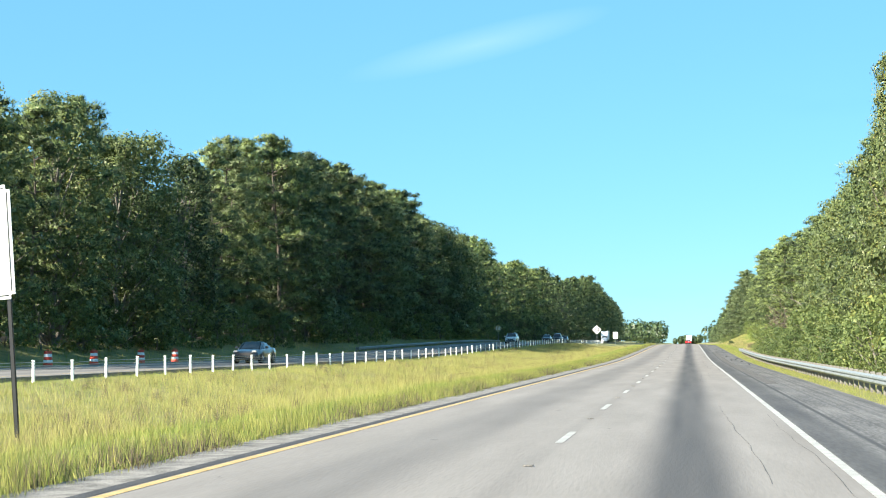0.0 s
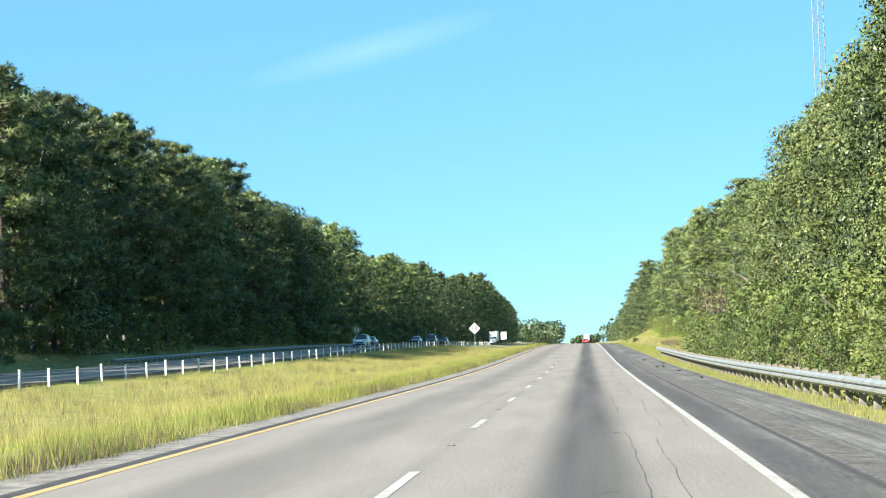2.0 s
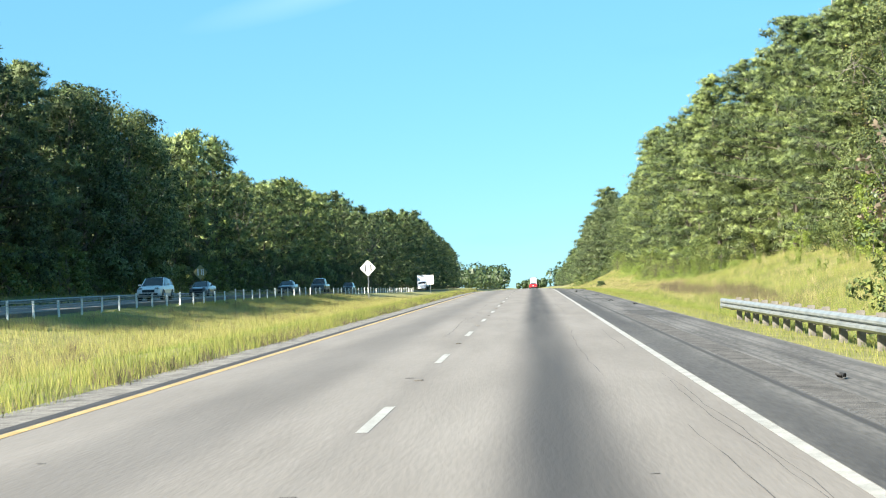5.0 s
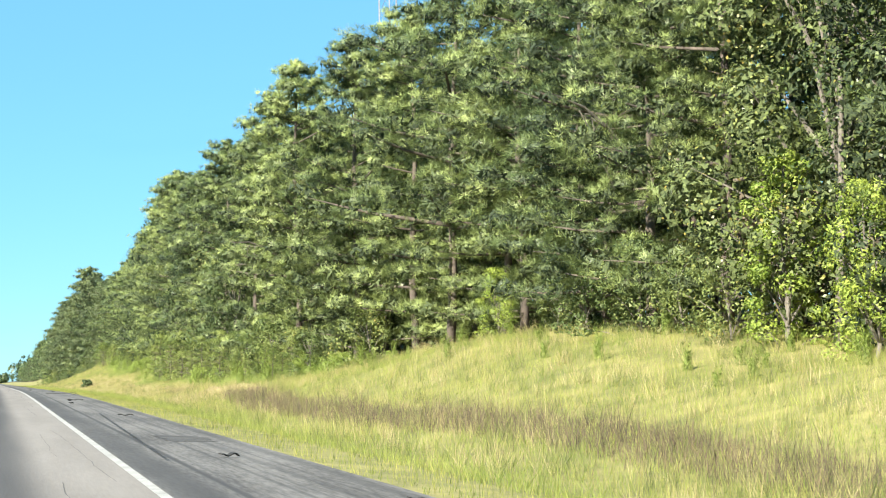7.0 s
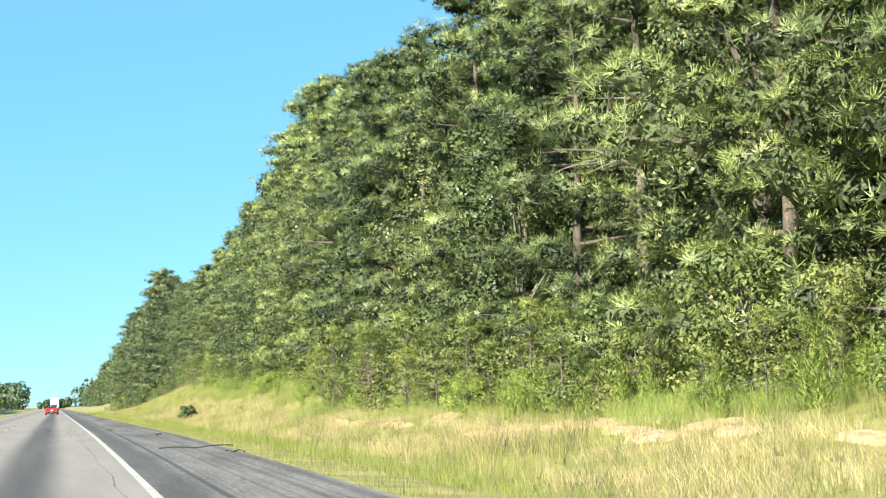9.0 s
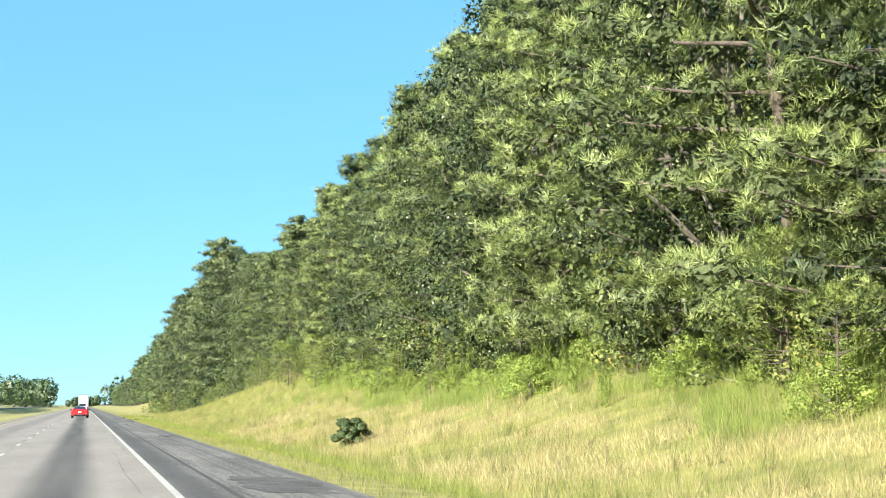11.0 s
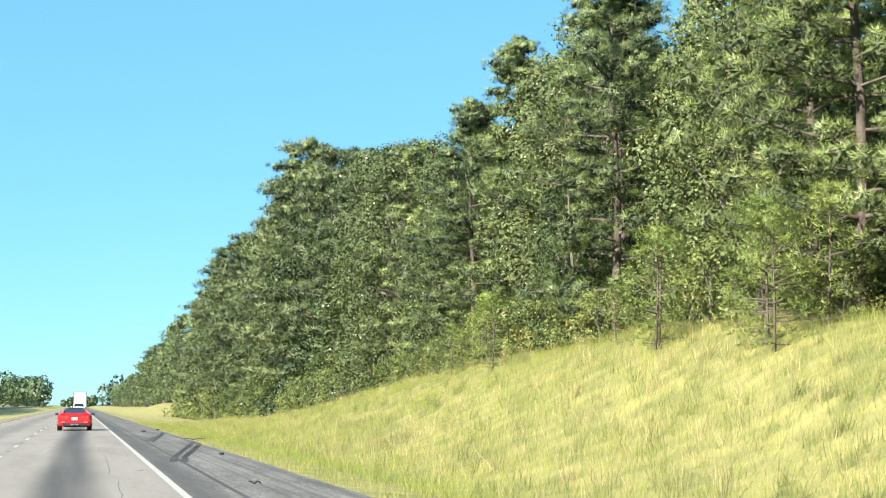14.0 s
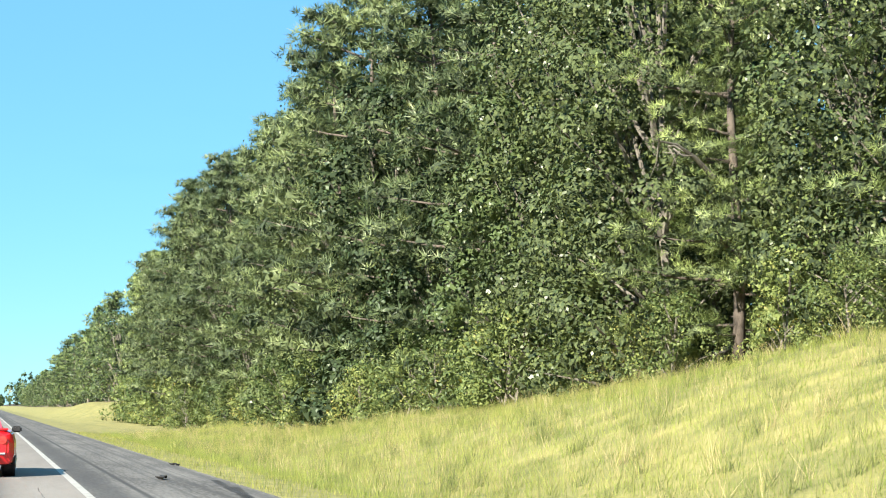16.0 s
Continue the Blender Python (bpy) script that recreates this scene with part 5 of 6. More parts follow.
def scrap_of_tyre(x, y, ln, w, turn, label="curled black strip of shredded tyre on the shoulder"):
    z = road_z(y) - 0.012 - 0.0375 * (x - 2.264) if x > 2.26 else road_z(y)
    base = bmesh.new()
    n = 9
    rows = []
    for i in range(n + 1):
        u = i / n - 0.5
        rows.append([base.verts.new((u * ln, s * w * (0.8 + 0.2 * sin(9 * u)) + 0.10 * ln * u * u, 0.01 + 0.05 * abs(sin(5 * u + turn)) + t)) for s, t in ((-1, 0.0), (1, 0.012), (1, 0.03), (-1, 0.02))])
    for a, b in zip(rows, rows[1:]):
        for k in range(4):
            base.faces.new((a[k], a[(k + 1) % 4], b[(k + 1) % 4], b[k]))
    base.faces.new(rows[0][::-1])
    base.faces.new(rows[-1])
    ob = part("tyre_scrap", base, M_RUBBER)
    ob.location, ob.rotation_euler = (x, y, z - 0.005), (0, 0, turn)
    tagged(ob, label, "tyre scrap", "shreds of tyre on the shoulder")


# ---- vehicles
M_RED = material("red_car_paint", (0.62, 0.006, 0.012), (0.72, 0.012, 0.02), 0.8, 0.32, coat=0.8)
M_DARKCAR = material("dark_blue_car_paint", (0.012, 0.016, 0.024), (0.022, 0.028, 0.038), 0.8, 0.3, coat=0.8)
M_WHITECAR = material("white_car_paint", (0.70, 0.71, 0.72), (0.80, 0.80, 0.80), 0.8, 0.35, coat=0.6)
M_GREYCAR = material("grey_car_paint", (0.10, 0.11, 0.12), (0.16, 0.17, 0.18), 0.8, 0.3, 0.4, coat=0.7)
M_GLASS = material("tinted_window", (0.010, 0.012, 0.014), (0.018, 0.020, 0.023), 1.0, 0.06)
M_CHROME = material("bright_metal", (0.60, 0.61, 0.62), (0.72, 0.73, 0.74), 3, 0.2, 1.0)
M_LAMP = material("clear_lamp_lens", (0.22, 0.23, 0.24), (0.36, 0.37, 0.38), 3, 0.12)
M_TAIL = material("red_lamp_lens", (0.40, 0.02, 0.02), (0.60, 0.08, 0.06), 4, 0.15)
M_TRIM = material("black_plastic_trim", (0.012, 0.012, 0.013), (0.025, 0.025, 0.026), 6, 0.55)
M_ALUPANEL = material("white_box_panel", (0.66, 0.67, 0.68), (0.78, 0.79, 0.79), 0.8, 0.45)


def loft(sections, closed=True):
    """A skin over cross-sections, each a ring of the same number of points."""
    bm = bmesh.new()
    rings = [[bm.verts.new(p) for p in s] for s in sections]
    m = len(rings[0])
    for a, b in zip(rings, rings[1:]):
        for k in range(m):
            bm.faces.new((a[k], a[(k + 1) % m], b[(k + 1) % m], b[k]))
    bm.faces.new(rings[0][::-1])
    bm.faces.new(rings[-1])
    bmesh.ops.recalc_face_normals(bm, faces=bm.faces)
    return bm


def body_ring(y, w, z0, z1, tuck=0.06, crown=0.04):
    """Half widths at the sill, the waist and the shoulder of a car body at one station."""
    right = [(w - tuck, z0), (w, z0 + 0.30 * (z1 - z0)), (w, z0 + 0.62 * (z1 - z0)), (w - 0.05, z1 - 0.05), (w - 0.16, z1), (w * 0.45, z1 + crown)]
    return [(x, y, z) for x, z in right] + [(-x, y, z) for x, z in right[::-1]]


def cabin_ring(y, w0, w1, z0, z1):
    right = [(w0, z0), (w0 + 0.01, z0 + 0.02), (w1 + 0.03, z1 - 0.10), (w1 - 0.06, z1 - 0.02), (w1 * 0.5, z1)]
    return [(x, y, z) for x, z in right] + [(-x, y, z) for x, z in right[::-1]]


def wheel_parts(car, x, y, r, w):
    hub = new("wheel")
    bm = bmesh.new()
    rings = [(r * 0.66, -w / 2), (r * 0.93, -w / 2), (r, -w * 0.36), (r, w * 0.36), (r * 0.93, w / 2), (r * 0.66, w / 2)]
    vs = [[bm.verts.new((z, q * cos(TAU * k / 24), q * sin(TAU * k / 24))) for k in range(24)] for q, z in rings]
    for a, b in zip(vs, vs[1:] + vs[:1]):
        for k in range(24):
            bm.faces.new((a[k], a[(k + 1) % 24], b[(k + 1) % 24], b[k]))
    bmesh.ops.recalc_face_normals(bm, faces=bm.faces)
    tyre = part("wheel", bm, M_RUBBER, car, smooth_shade=True)
    bpy.data.objects.remove(hub)
    tyre.location = (x, y, r)
    bm = bmesh.new()
    s = 1 if x > 0 else -1
    tube(bm, [(s * w * 0.30, 0, 0), (s * w * 0.42, 0, 0)], [r * 0.62, r * 0.60], 20)
    for k in range(5):
        a = TAU * k / 5
        tube(bm, [(s * w * 0.45, 0, 0), (s * w * 0.44, r * 0.62 * cos(a), r * 0.62 * sin(a))], [0.05, 0.035], 6)
    part("rim", bm, M_CHROME, tyre)


def plain_box(name, car, mat, x0, x1, y0, y1, z0, z1, bevel=0.02, label=""):
    bm = bmesh.new()
    box(bm, x0, x1, y0, y1, z0, z1, bevel)
    return part(name, bm, mat, car, label)


def car(kind, x, y, z, heading, paint, label, group=""):
    """A road car with its front towards +y before turning: kinds coupe, sedan, suv and pickup."""
    spec = {
        # length, width, body stations (y, half width, bottom, top), cabin stations (y, low width, top width, low z, high z), wheel radius, axle places
        "coupe": (4.45, [(-2.22, 0.76, 0.42, 0.84), (-2.12, 0.88, 0.26, 0.90), (-1.5, 0.93, 0.22, 0.92), (-0.6, 0.90, 0.18, 0.82), (0.5, 0.89, 0.18, 0.80), (1.3, 0.92, 0.20, 0.78), (1.95, 0.84, 0.22, 0.62), (2.22, 0.62, 0.28, 0.50)],
                  [(-1.75, 0.66, 0.58, 0.84, 0.90), (-0.85, 0.72, 0.55, 0.80, 1.18), (-0.1, 0.73, 0.55, 0.78, 1.24), (0.35, 0.73, 0.53, 0.78, 1.20), (1.05, 0.72, 0.62, 0.78, 0.84)], 0.345, (-1.33, 1.36)),
        "sedan": (4.85, [(-2.42, 0.74, 0.42, 0.96), (-2.3, 0.86, 0.28, 1.02), (-1.6, 0.91, 0.22, 1.02), (-0.4, 0.92, 0.20, 0.96), (0.9, 0.92, 0.20, 0.94), (1.6, 0.90, 0.22, 0.88), (2.2, 0.84, 0.24, 0.76), (2.42, 0.66, 0.30, 0.62)],
                  [(-1.95, 0.66, 0.58, 0.98, 1.03), (-1.05, 0.74, 0.56, 0.96, 1.38), (-0.1, 0.76, 0.58, 0.94, 1.45), (0.45, 0.76, 0.57, 0.94, 1.41), (1.30, 0.74, 0.64, 0.92, 0.97)], 0.335, (-1.42, 1.40)),
        "suv": (4.75, [(-2.36, 0.80, 0.45, 1.10), (-2.28, 0.91, 0.32, 1.14), (-1.6, 0.94, 0.28, 1.14), (0.6, 0.94, 0.26, 1.08), (1.5, 0.93, 0.28, 1.04), (2.2, 0.88, 0.32, 0.94), (2.36, 0.72, 0.40, 0.78)],
                [(-2.22, 0.80, 0.66, 1.08, 1.16), (-1.95, 0.82, 0.66, 1.08, 1.62), (-0.8, 0.83, 0.66, 1.06, 1.72), (0.25, 0.83, 0.65, 1.05, 1.68), (1.10, 0.82, 0.72, 1.02, 1.08)], 0.37, (-1.38, 1.40)),
        "pickup": (5.7, [(-2.85, 0.92, 0.48, 1.06), (-2.80, 0.96, 0.42, 1.12), (-0.7, 0.97, 0.38, 1.12), (0.8, 0.97, 0.36, 1.12), (1.9, 0.96, 0.38, 1.12), (2.7, 0.92, 0.42, 1.06), (2.85, 0.84, 0.48, 0.96)],
                   [(-0.85, 0.80, 0.70, 1.08, 1.14), (-0.70, 0.82, 0.68, 1.08, 1.84), (0.4, 0.83, 0.68, 1.08, 1.90), (0.95, 0.83, 0.67, 1.08, 1.84), (1.70, 0.82, 0.74, 1.08, 1.14)], 0.40, (-1.75, 1.85)),
    }[kind]
    length, stations, cabin, r, axles = spec
    base = new("car" if kind != "pickup" else "pickup_truck")
    tagged(base, label, "car" if kind != "pickup" else "pickup truck", group)
    bm = loft([body_ring(*s) for s in stations])
    bmesh.ops.bevel(bm, geom=[e for e in bm.edges if e.calc_face_angle(0) > 0.6], offset=0.03, segments=2, affect="EDGES", clamp_overlap=True)
    part("body", bm, paint, base, smooth_shade=False)
    # glasshouse with a painted roof panel and pillars laid over it
    part("glazing", loft([cabin_ring(*s) for s in cabin]), M_GLASS, base, "dark tinted glass")
    top = [c for c in cabin if c[4] > cabin[0][4] + 0.15]
    v, f = [], []
    for c in top:
        v += [(-c[2] + 0.02, c[0], c[4] - 0.03), (-c[2] * 0.5, c[0], c[4] + 0.012), (c[2] * 0.5, c[0], c[4] + 0.012), (c[2] - 0.02, c[0], c[4] - 0.03)]
    for j in range(len(top) - 1):
        for k in range(3):
            a = 4 * j + k
            f.append((a, a + 1, a + 5, a + 4))
    share("roof", mesh_np("roof", v, f, M_TRIM if kind == "coupe" else paint), base)
    for s in (-1, 1):
        for a, b in zip(cabin, cabin[1:]):
            if abs(a[4] - b[4]) > 0.15:
                bm = bmesh.new()
                tube(bm, [(s * (a[2] + 0.02 if a[4] > b[4] else a[1]), a[0], a[4] - 0.05), (s * (b[2] + 0.02 if b[4] > a[4] else b[1]), b[0], b[4] - 0.05)], [0.035, 0.035], 6)
                part("pillar", bm, paint, base)
        mx, my, mz = s * (cabin[-2][1] + 0.14), cabin[-2][0] + 0.25, cabin[-2][3] + 0.10
        plain_box("mirror", base, paint if kind != "coupe" else M_TRIM, min(mx, mx + s * 0.20), max(mx, mx + s * 0.20), my - 0.05, my + 0.07, mz - 0.06, mz + 0.07, 0.03)
        for ya in axles:
            wheel_parts(base, s * (stations[3][1] - 0.11), ya, r, 0.24)
            bm = bmesh.new()
            tube(bm, [(s * (stations[3][1] - 0.02), ya, r + 0.01), (s * (stations[3][1] + 0.012), ya, r + 0.01)], [r * 1.16, r * 1.14], 24)
            part("wheel_arch", bm, M_TRIM, base)
    yr, yf = stations[0][0], stations[-1][0]
    zr = (stations[1][2] + stations[1][3]) / 2
    if kind == "coupe":
        for s in (-1, 1):
            for q in (0.42, 0.66):
                bm = bmesh.new()
                tube(bm, [(s * q, yr + 0.08, 0.72), (s * q, yr - 0.02, 0.72)], [0.085, 0.078], 18)
                part("tail_lamp", bm, M_TAIL, base, "round red tail lamp")
            plain_box("reversing_lamp", base, M_LAMP, *sorted((s * 0.50, s * 0.72)), yr - 0.03, yr + 0.06, 0.44, 0.48, 0.01)
            for q in (0.07, 0.17):
                bm = bmesh.new()
                tube(bm, [(s * q, yr + 0.15, 0.33), (s * q, yr - 0.06, 0.33)], [0.045, 0.05], 14)
                part("exhaust_pipe", bm, M_CHROME, base)
        plain_box("diffuser", base, M_TRIM, -0.62, 0.62, yr - 0.015, yr + 0.15, 0.26, 0.42, 0.02)
        plain_box("spoiler", base, paint, -0.78, 0.78, yr + 0.02, yr + 0.26, 0.90, 0.945, 0.02)
        plain_box("licence_plate", base, M_SIGN, -0.155, 0.155, yr - 0.025, yr + 0.05, 0.57, 0.72, 0.006, "pale plate, too small to read")
    else:
        for s in (-1, 1):
            plain_box("tail_lamp", base, M_TAIL, *sorted((s * 0.55, s * 0.82)), yr - 0.012, yr + 0.1, zr + 0.12, zr + 0.28, 0.02)
            plain_box("headlamp", base, M_LAMP, *sorted((s * 0.46, s * 0.76)), yf - 0.22, yf - 0.02, zr + 0.06, zr + 0.20, 0.03)
        plain_box("grille", base, M_TRIM, -0.48, 0.48, yf - 0.12, yf + 0.015, zr - 0.16, zr + 0.06, 0.02)
        plain_box("bumper", base, M_TRIM if kind != "pickup" else M_CHROME, -0.70, 0.70, yf - 0.14, yf + 0.03, zr - 0.34, zr - 0.20, 0.03)
        plain_box("licence_plate", base, M_SIGN, -0.155, 0.155, yr - 0.02, yr + 0.04, zr - 0.08, zr + 0.07, 0.006)
        if kind == "pickup":
            plain_box("bed_floor", base, M_TRIM, -0.78, 0.78, -2.72, -0.90, 1.12, 1.145, 0.005)
    base.matrix_world = Matrix.Translation((x, y, z)) @ Matrix.Rotation(heading, 4, "Z")
    return base


def box_truck(x, y, z, heading, label):
    base = new("box_truck")
    tagged(base, label, "box truck")
    plain_box("cargo_box", base, M_ALUPANEL, -1.25, 1.25, -4.0, 3.0, 1.05, 3.95, 0.05)
    plain_box("rear_frame", base, M_CHROME, -1.27, 1.27, -4.05, -3.98, 1.0, 4.0, 0.02)
    for k in range(7):
        plain_box("door_slat", base, M_ALUPANEL, -1.12, 1.12, -4.075, -4.052, 1.15 + 0.39 * k, 1.51 + 0.39 * k, 0.01)
    bm = loft([body_ring(3.15, 1.05, 0.6, 2.3), body_ring(4.2, 1.08, 0.55, 2.3), body_ring(4.5, 1.06, 0.5, 1.5), body_ring(5.4, 1.0, 0.5, 1.35)])
    part("cab", bm, M_WHITECAR, base)
    plain_box("windscreen", base, M_GLASS, -0.92, 0.92, 4.18, 4.45, 1.55, 2.15, 0.03)
    plain_box("chassis", base, M_TRIM, -0.5, 0.5, -3.9, 5.0, 0.55, 1.0, 0.02)
    for s in (-1, 1):
        plain_box("tail_lamp", base, M_TAIL, *sorted((s * 0.9, s * 1.15)), -4.09, -4.04, 0.85, 0.98, 0.01)
        for ya in (-2.4, 4.4):
            wheel_parts(base, s * 1.0, ya, 0.48, 0.30)
    plain_box("bumper", base, M_CHROME, -1.15, 1.15, -4.12, -4.0, 0.5, 0.65, 0.02)
    base.matrix_world = Matrix.Translation((x, y, z)) @ Matrix.Rotation(heading, 4, "Z")
    return base


def dead_bush(x, y, h, w, seed, label):
    """Bare branching twigs fanning up from the root, with a few dry leaves."""
    rng = np.random.default_rng(seed)
    base = new("bare_bush")
    base.location = (x, y, land(x, y) - 0.05)
    tagged(base, label, "bush")
    bm = bmesh.new()
    pts = []
    for k in range(26):
        a, t = rng.uniform(0, TAU), rng.uniform(0.25, 1.0)
        end = Vector((cos(a) * w / 2 * t, sin(a) * w / 2 * t, h * rng.uniform(0.55, 1.0) * (1.1 - 0.4 * t)))
        mid = end * 0.5 + Vector(rng.normal(0, 0.15, 3))
        tube(bm, [(0, 0, -0.2), tuple(mid), tuple(end)], [0.035, 0.022, 0.006], 5, False)
        for q in range(5):
            s = mid.lerp(end, rng.random())
            e = s + Vector(rng.normal(0, 0.09 * w, 3)) + Vector((0, 0, 0.08 * h))
            tube(bm, [tuple(s), tuple(e)], [0.010, 0.004], 4, False)
            pts += [tuple(s.lerp(e, rng.random())) for _ in range(16)]
    part("branching", bm, M_GREYBARK, base)
    v, f, nr = leaves(rng, np.array(pts), rng.normal(0, 1, (len(pts), 3)) + np.array([0, 0, 0.6]), min(0.17, 0.05 + 0.03 * h))
    share("dry_foliage", mesh_np("dry_foliage", v, f, M_DRYLEAF, normals=nr), base)


def snag(x, y, z0, ln, az, rise, seed):
    """A grey fallen or dead limb with side twigs, sticking out of the wood's edge."""
    rng = np.random.default_rng(seed)
    base = new("dead_branch")
    base.location = (x, y, z0)
    tagged(base, "bare grey dead branch leaning out of the wood", "dead branch")
    d = Vector((cos(az), sin(az), rise))
    p = [d * ln * t + Vector((0, 0, 0.12 * ln * sin(3 * t))) for t in (0, 0.3, 0.6, 1.0)]
    bm = bmesh.new()
    tube(bm, p, [0.09, 0.07, 0.045, 0.012], 7)
    part("limb", bm, M_GREYBARK, base)
    for k in range(7):
        s = p[1].lerp(p[3], rng.random())
        e = s + Vector(rng.normal(0, 0.28 * ln, 3)) * 0.8
        bm = bmesh.new()
        tube(bm, [s, s.lerp(e, 0.5) + Vector(rng.normal(0, 0.08, 3)), e], [0.03, 0.02, 0.006], 5)
        part("twig", bm, M_GREYBARK, base)


def standing_dead_tree(x, y, h, lean, seed):
    """A pale leafless trunk with broken stubs at the wood's edge."""
    rng = np.random.default_rng(seed)
    base = new("dead_tree")
    base.location = (x, y, land(x, y) - 0.1)
    tagged(base, "pale leafless dead tree with broken stubs at the wood's edge", "dead tree")
    pts = [Vector((lean * u * h + 0.05 * sin(4 * u + seed), 0.04 * cos(5 * u + seed), u * h)) for u in (0, 0.25, 0.5, 0.75, 1.0)]
    bm = bmesh.new()
    tube(bm, pts, [0.012 * h + 0.02, 0.010 * h + 0.02, 0.008 * h + 0.018, 0.006 * h + 0.012, 0.015], 7)
    part("trunk", bm, M_GREYBARK, base, smooth_shade=True)
    for k in range(6):
        u = rng.uniform(0.3, 0.95)
        p = pts[int(u * 4)].lerp(pts[min(int(u * 4) + 1, 4)], u * 4 - int(u * 4))
        a, ln = rng.uniform(0, TAU), rng.uniform(0.3, 1.1)
        d = Vector((cos(a), sin(a), rng.uniform(-0.1, 0.5)))
        bm = bmesh.new()
        tube(bm, [p, p + d * ln * 0.5, p + d * ln + Vector((0, 0, 0.08))], [0.022, 0.015, 0.005], 5)
        part("branch_stub", bm, M_GREYBARK, base)


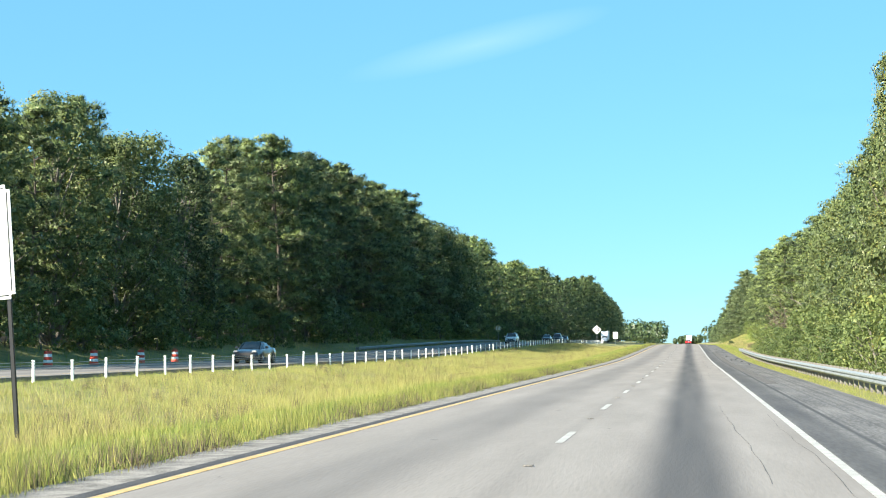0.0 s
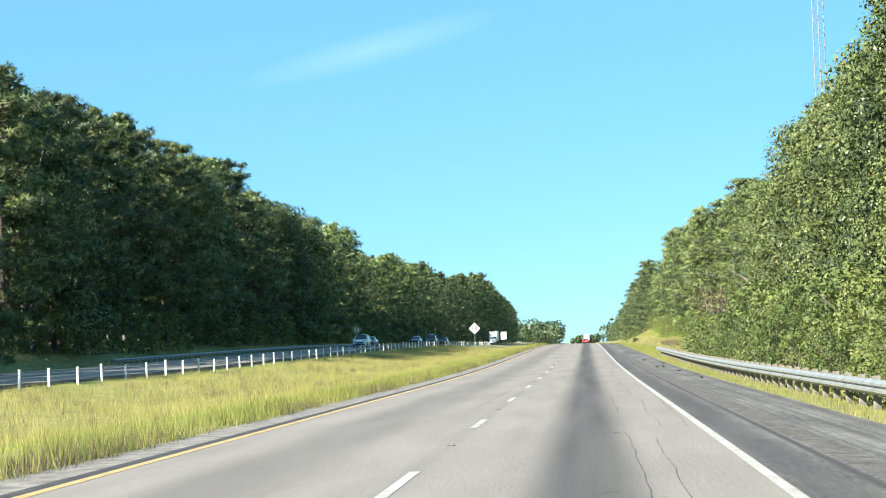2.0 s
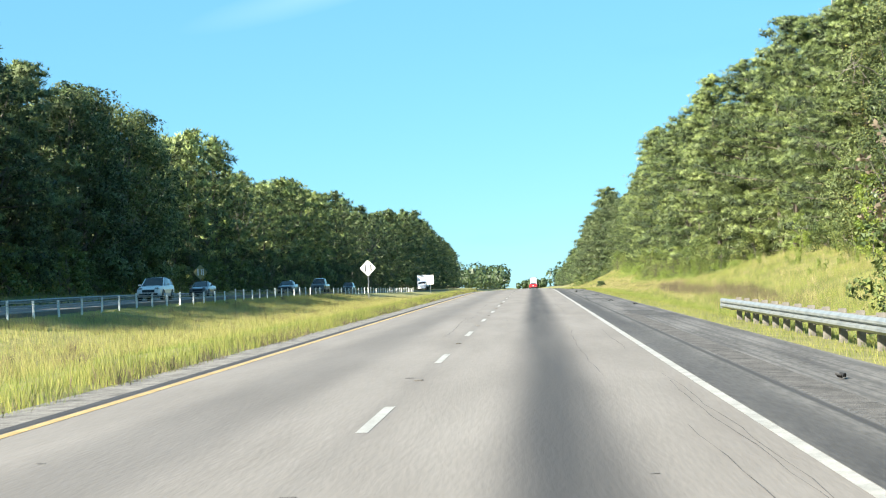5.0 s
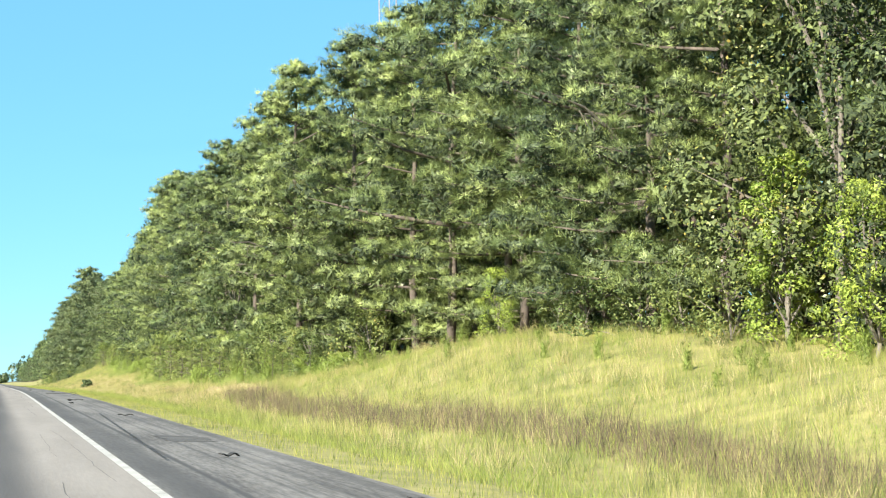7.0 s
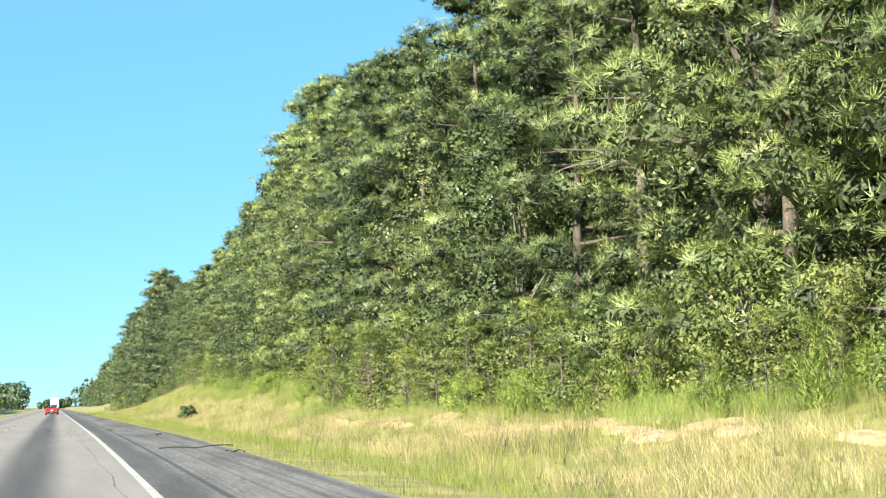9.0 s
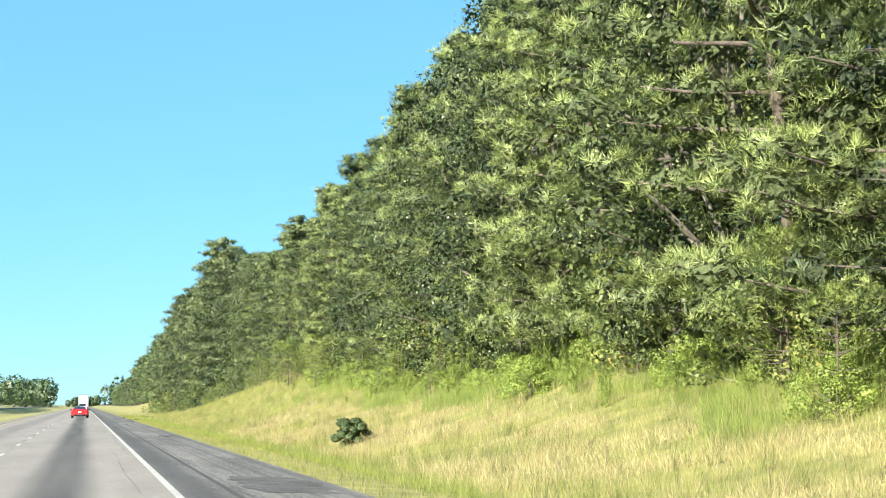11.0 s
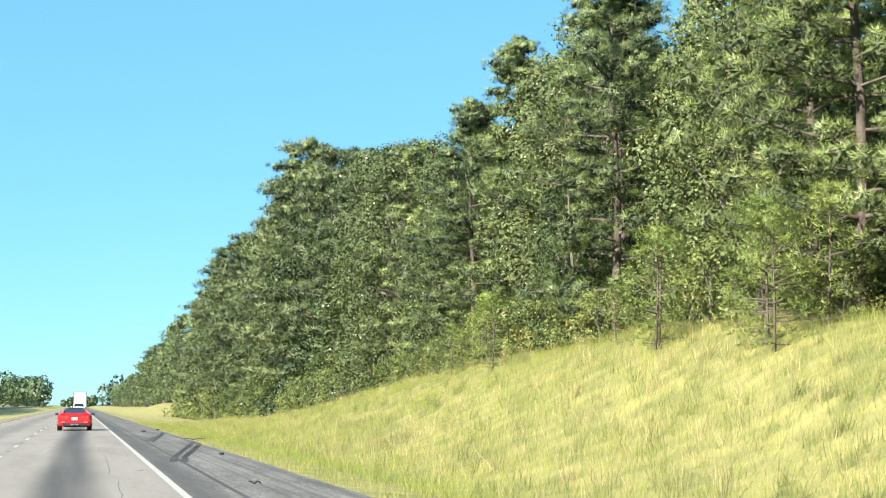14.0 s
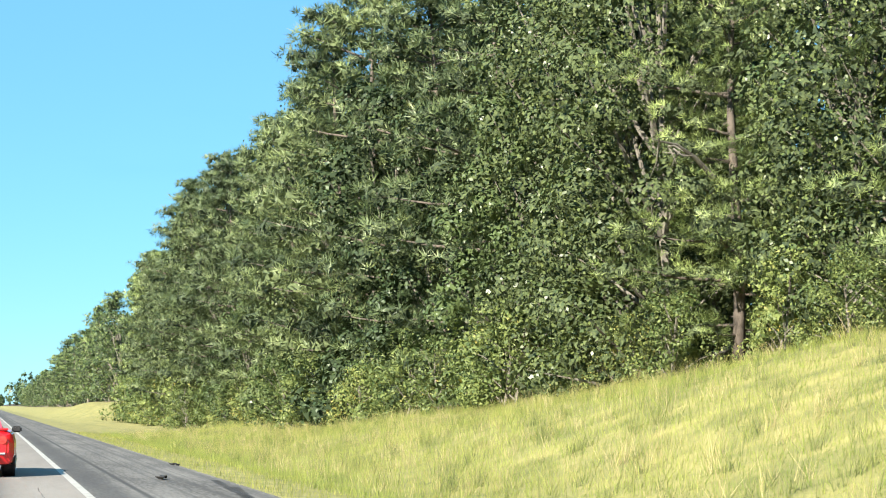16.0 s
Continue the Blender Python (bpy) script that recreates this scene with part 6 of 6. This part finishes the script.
def build_things():
    guard_rail(6.25, 24.0, 195.4, -1, 0.42, "long galvanised W-beam guard rail on dark wooden posts beside the shoulder")
    guard_rail(-38.0, 187.0, 331.6, 1, 0.42, "galvanised guard rail in shade beyond the opposite carriageway", left_rise)
    cable_barrier()
    white_sign()
    diamond_sign(-17.0, 311.0, 4.15, 1.22, M_SIGN, M_BLACKPAINT, "pale diamond warning sign with dark lane marks in the median", 2.4)
    diamond_sign(-37.6, 325.5, 4.65, 1.22, M_SIGNDARK, M_SIGN, "dull shaded diamond warning sign beyond the opposite carriageway", 2.4)
    small_green_sign(-20.5, 470)
    for x, y in ((-37.0, 90.5), (-37.0, 98.0), (-37.0, 107), (-37.0, 114.5), (-37.0, 83)):
        barrel(x, y)
    mast()
    # cars, standing
    car("coupe", 0.22, CAR_Y, road_z(CAR_Y), 0.0, M_RED, "shiny red sports coupe with a black roof in the lane")
    for kind, x, y, paint, label in (("sedan", -28.0, 103.5, M_DARKCAR, "dark blue saloon car on the shaded opposite carriageway"),
                                     ("suv", -28.0, 262.0, M_WHITECAR, "white estate car on the shaded opposite carriageway"),
                                     ("sedan", -31.4, 296.0, M_GREYCAR, "grey saloon car on the shaded opposite carriageway"),
                                     ("sedan", -28.0, 328.0, M_DARKCAR, "black saloon car on the shaded opposite carriageway"),
                                     ("pickup", -28.2, 358.0, M_GREYCAR, "grey pickup truck on the shaded opposite carriageway"),
                                     ("suv", -31.4, 420.0, M_DARKCAR, "dark estate car far along the opposite carriageway")):
        car(kind, x, y, road_z(y) + left_rise(y), pi, paint, label, "oncoming cars")
    car("suv", 0.3, 655.0, road_z(655), 0.0, M_WHITECAR, "white estate car far ahead in the lane")
    box_truck(0.4, 735.0, road_z(735), 0.0, "white box truck far ahead in the lane")
    box_truck(-28.0, 560.0, road_z(560) + left_rise(560), pi, "white box truck far along the opposite carriageway")
    # shreds and sticks on the shoulder
    for x, y, ln, w, turn in ((3.93, 276.0, 0.75, 0.06, 0.4), (3.6, 274.5, 0.25, 0.05, 1.9), (4.3, 300.5, 1.9, 0.04, 0.08), (4.9, 297, 0.5, 0.04, 2.6), (4.25, 390.5, 0.7, 0.05, 0.15),
                              (5.3, 477.6, 0.9, 0.05, 0.2), (3.9, 497.0, 0.7, 0.07, 1.3), (3.4, 268.0, 0.35, 0.04, 1.0), (4.0, 226.0, 0.4, 0.05, 0.6), (4.7, 216.5, 0.3, 0.04, 2.2),
                              (4.4, 318.0, 0.4, 0.04, 0.9), (3.1, 330.0, 0.3, 0.03, 0.2), (4.6, 455.0, 0.35, 0.04, 1.2), (3.6, 436.0, 0.25, 0.03, 0.5), (5.0, 505.0, 0.4, 0.05, 2.0), (4.2, 250.0, 0.5, 0.04, 0.3),
                              (3.9, 141.0, 0.35, 0.05, 1.4), (4.35, 143.5, 0.5, 0.04, 1.7), (4.5, 132.0, 0.3, 0.05, 0.7), (4.6, 118.5, 0.4, 0.05, 1.5), (4.0, 163.0, 0.4, 0.04, 1.2), (4.7, 152.0, 0.3, 0.04, 0.4)):
        scrap_of_tyre(x, y, ln, w, turn)
    dead_bush(10.8, 185.5, 5.2, 6.6, 5, "brown bare-twigged bush at the end of the rail")
    plant("round_bush", broad_mesh(6, 1.0, 1.3, 0.0, 3600, 0.06, M_DARKLEAF, M_GREYBARK, 130, flecks, 0.012, 24, flake=0.10), 9.75, 374.2,
          "low round dark green bush on the dry bank", "bush", "", random.Random(6))
    dead_bush(14.6, 326.0, 2.6, 3.0, 7, "brown twiggy bush at the foot of the wood")
    dead_bush(21.4, 240.0, 4.2, 4.0, 8, "tangled brown bush at the foot of the wood")
    dead_bush(21.0, 231.0, 4.0, 3.6, 9, "tangled brown bush at the foot of the wood")
    for x, y, z, ln, az, rise, seed in ((20.4, 249, 9.0, 3.6, 3.6, 0.45, 1), (17.4, 300, 9.5, 3.4, 3.5, 0.2, 2), (18.0, 303, 8.3, 3.0, 3.0, 0.3, 3), (18.6, 377, 5.6, 2.6, 2.8, -0.2, 4),
                                        (19.0, 413, 8.6, 2.8, 3.4, 0.1, 5), (13.2, 176, 4.2, 3.4, 2.2, 0.6, 6), (20.4, 507, 9.0, 2.6, 3.6, 0.3, 7), (20.0, 489, 8.2, 2.2, 2.6, 0.1, 8), (21.2, 233, 11, 3.2, 3.3, 0.7, 9)):
        snag(x, y, z, ln, az, rise, seed)
    for x, y, h, lean, seed in ((19.3, 467.5, 6.2, -0.03, 1), (19.1, 457.7, 4.0, 0.02, 2), (18.3, 420.6, 4.8, -0.02, 3), (18.7, 421.6, 4.4, 0.03, 4), (19.6, 439.5, 11.5, -0.04, 5), (20.6, 236.0, 9.0, 0.03, 6)):
        standing_dead_tree(x, y, h, lean, seed)


# ---- build
build_ground()
build_roads()
build_woods()
build_things()
build_grass()
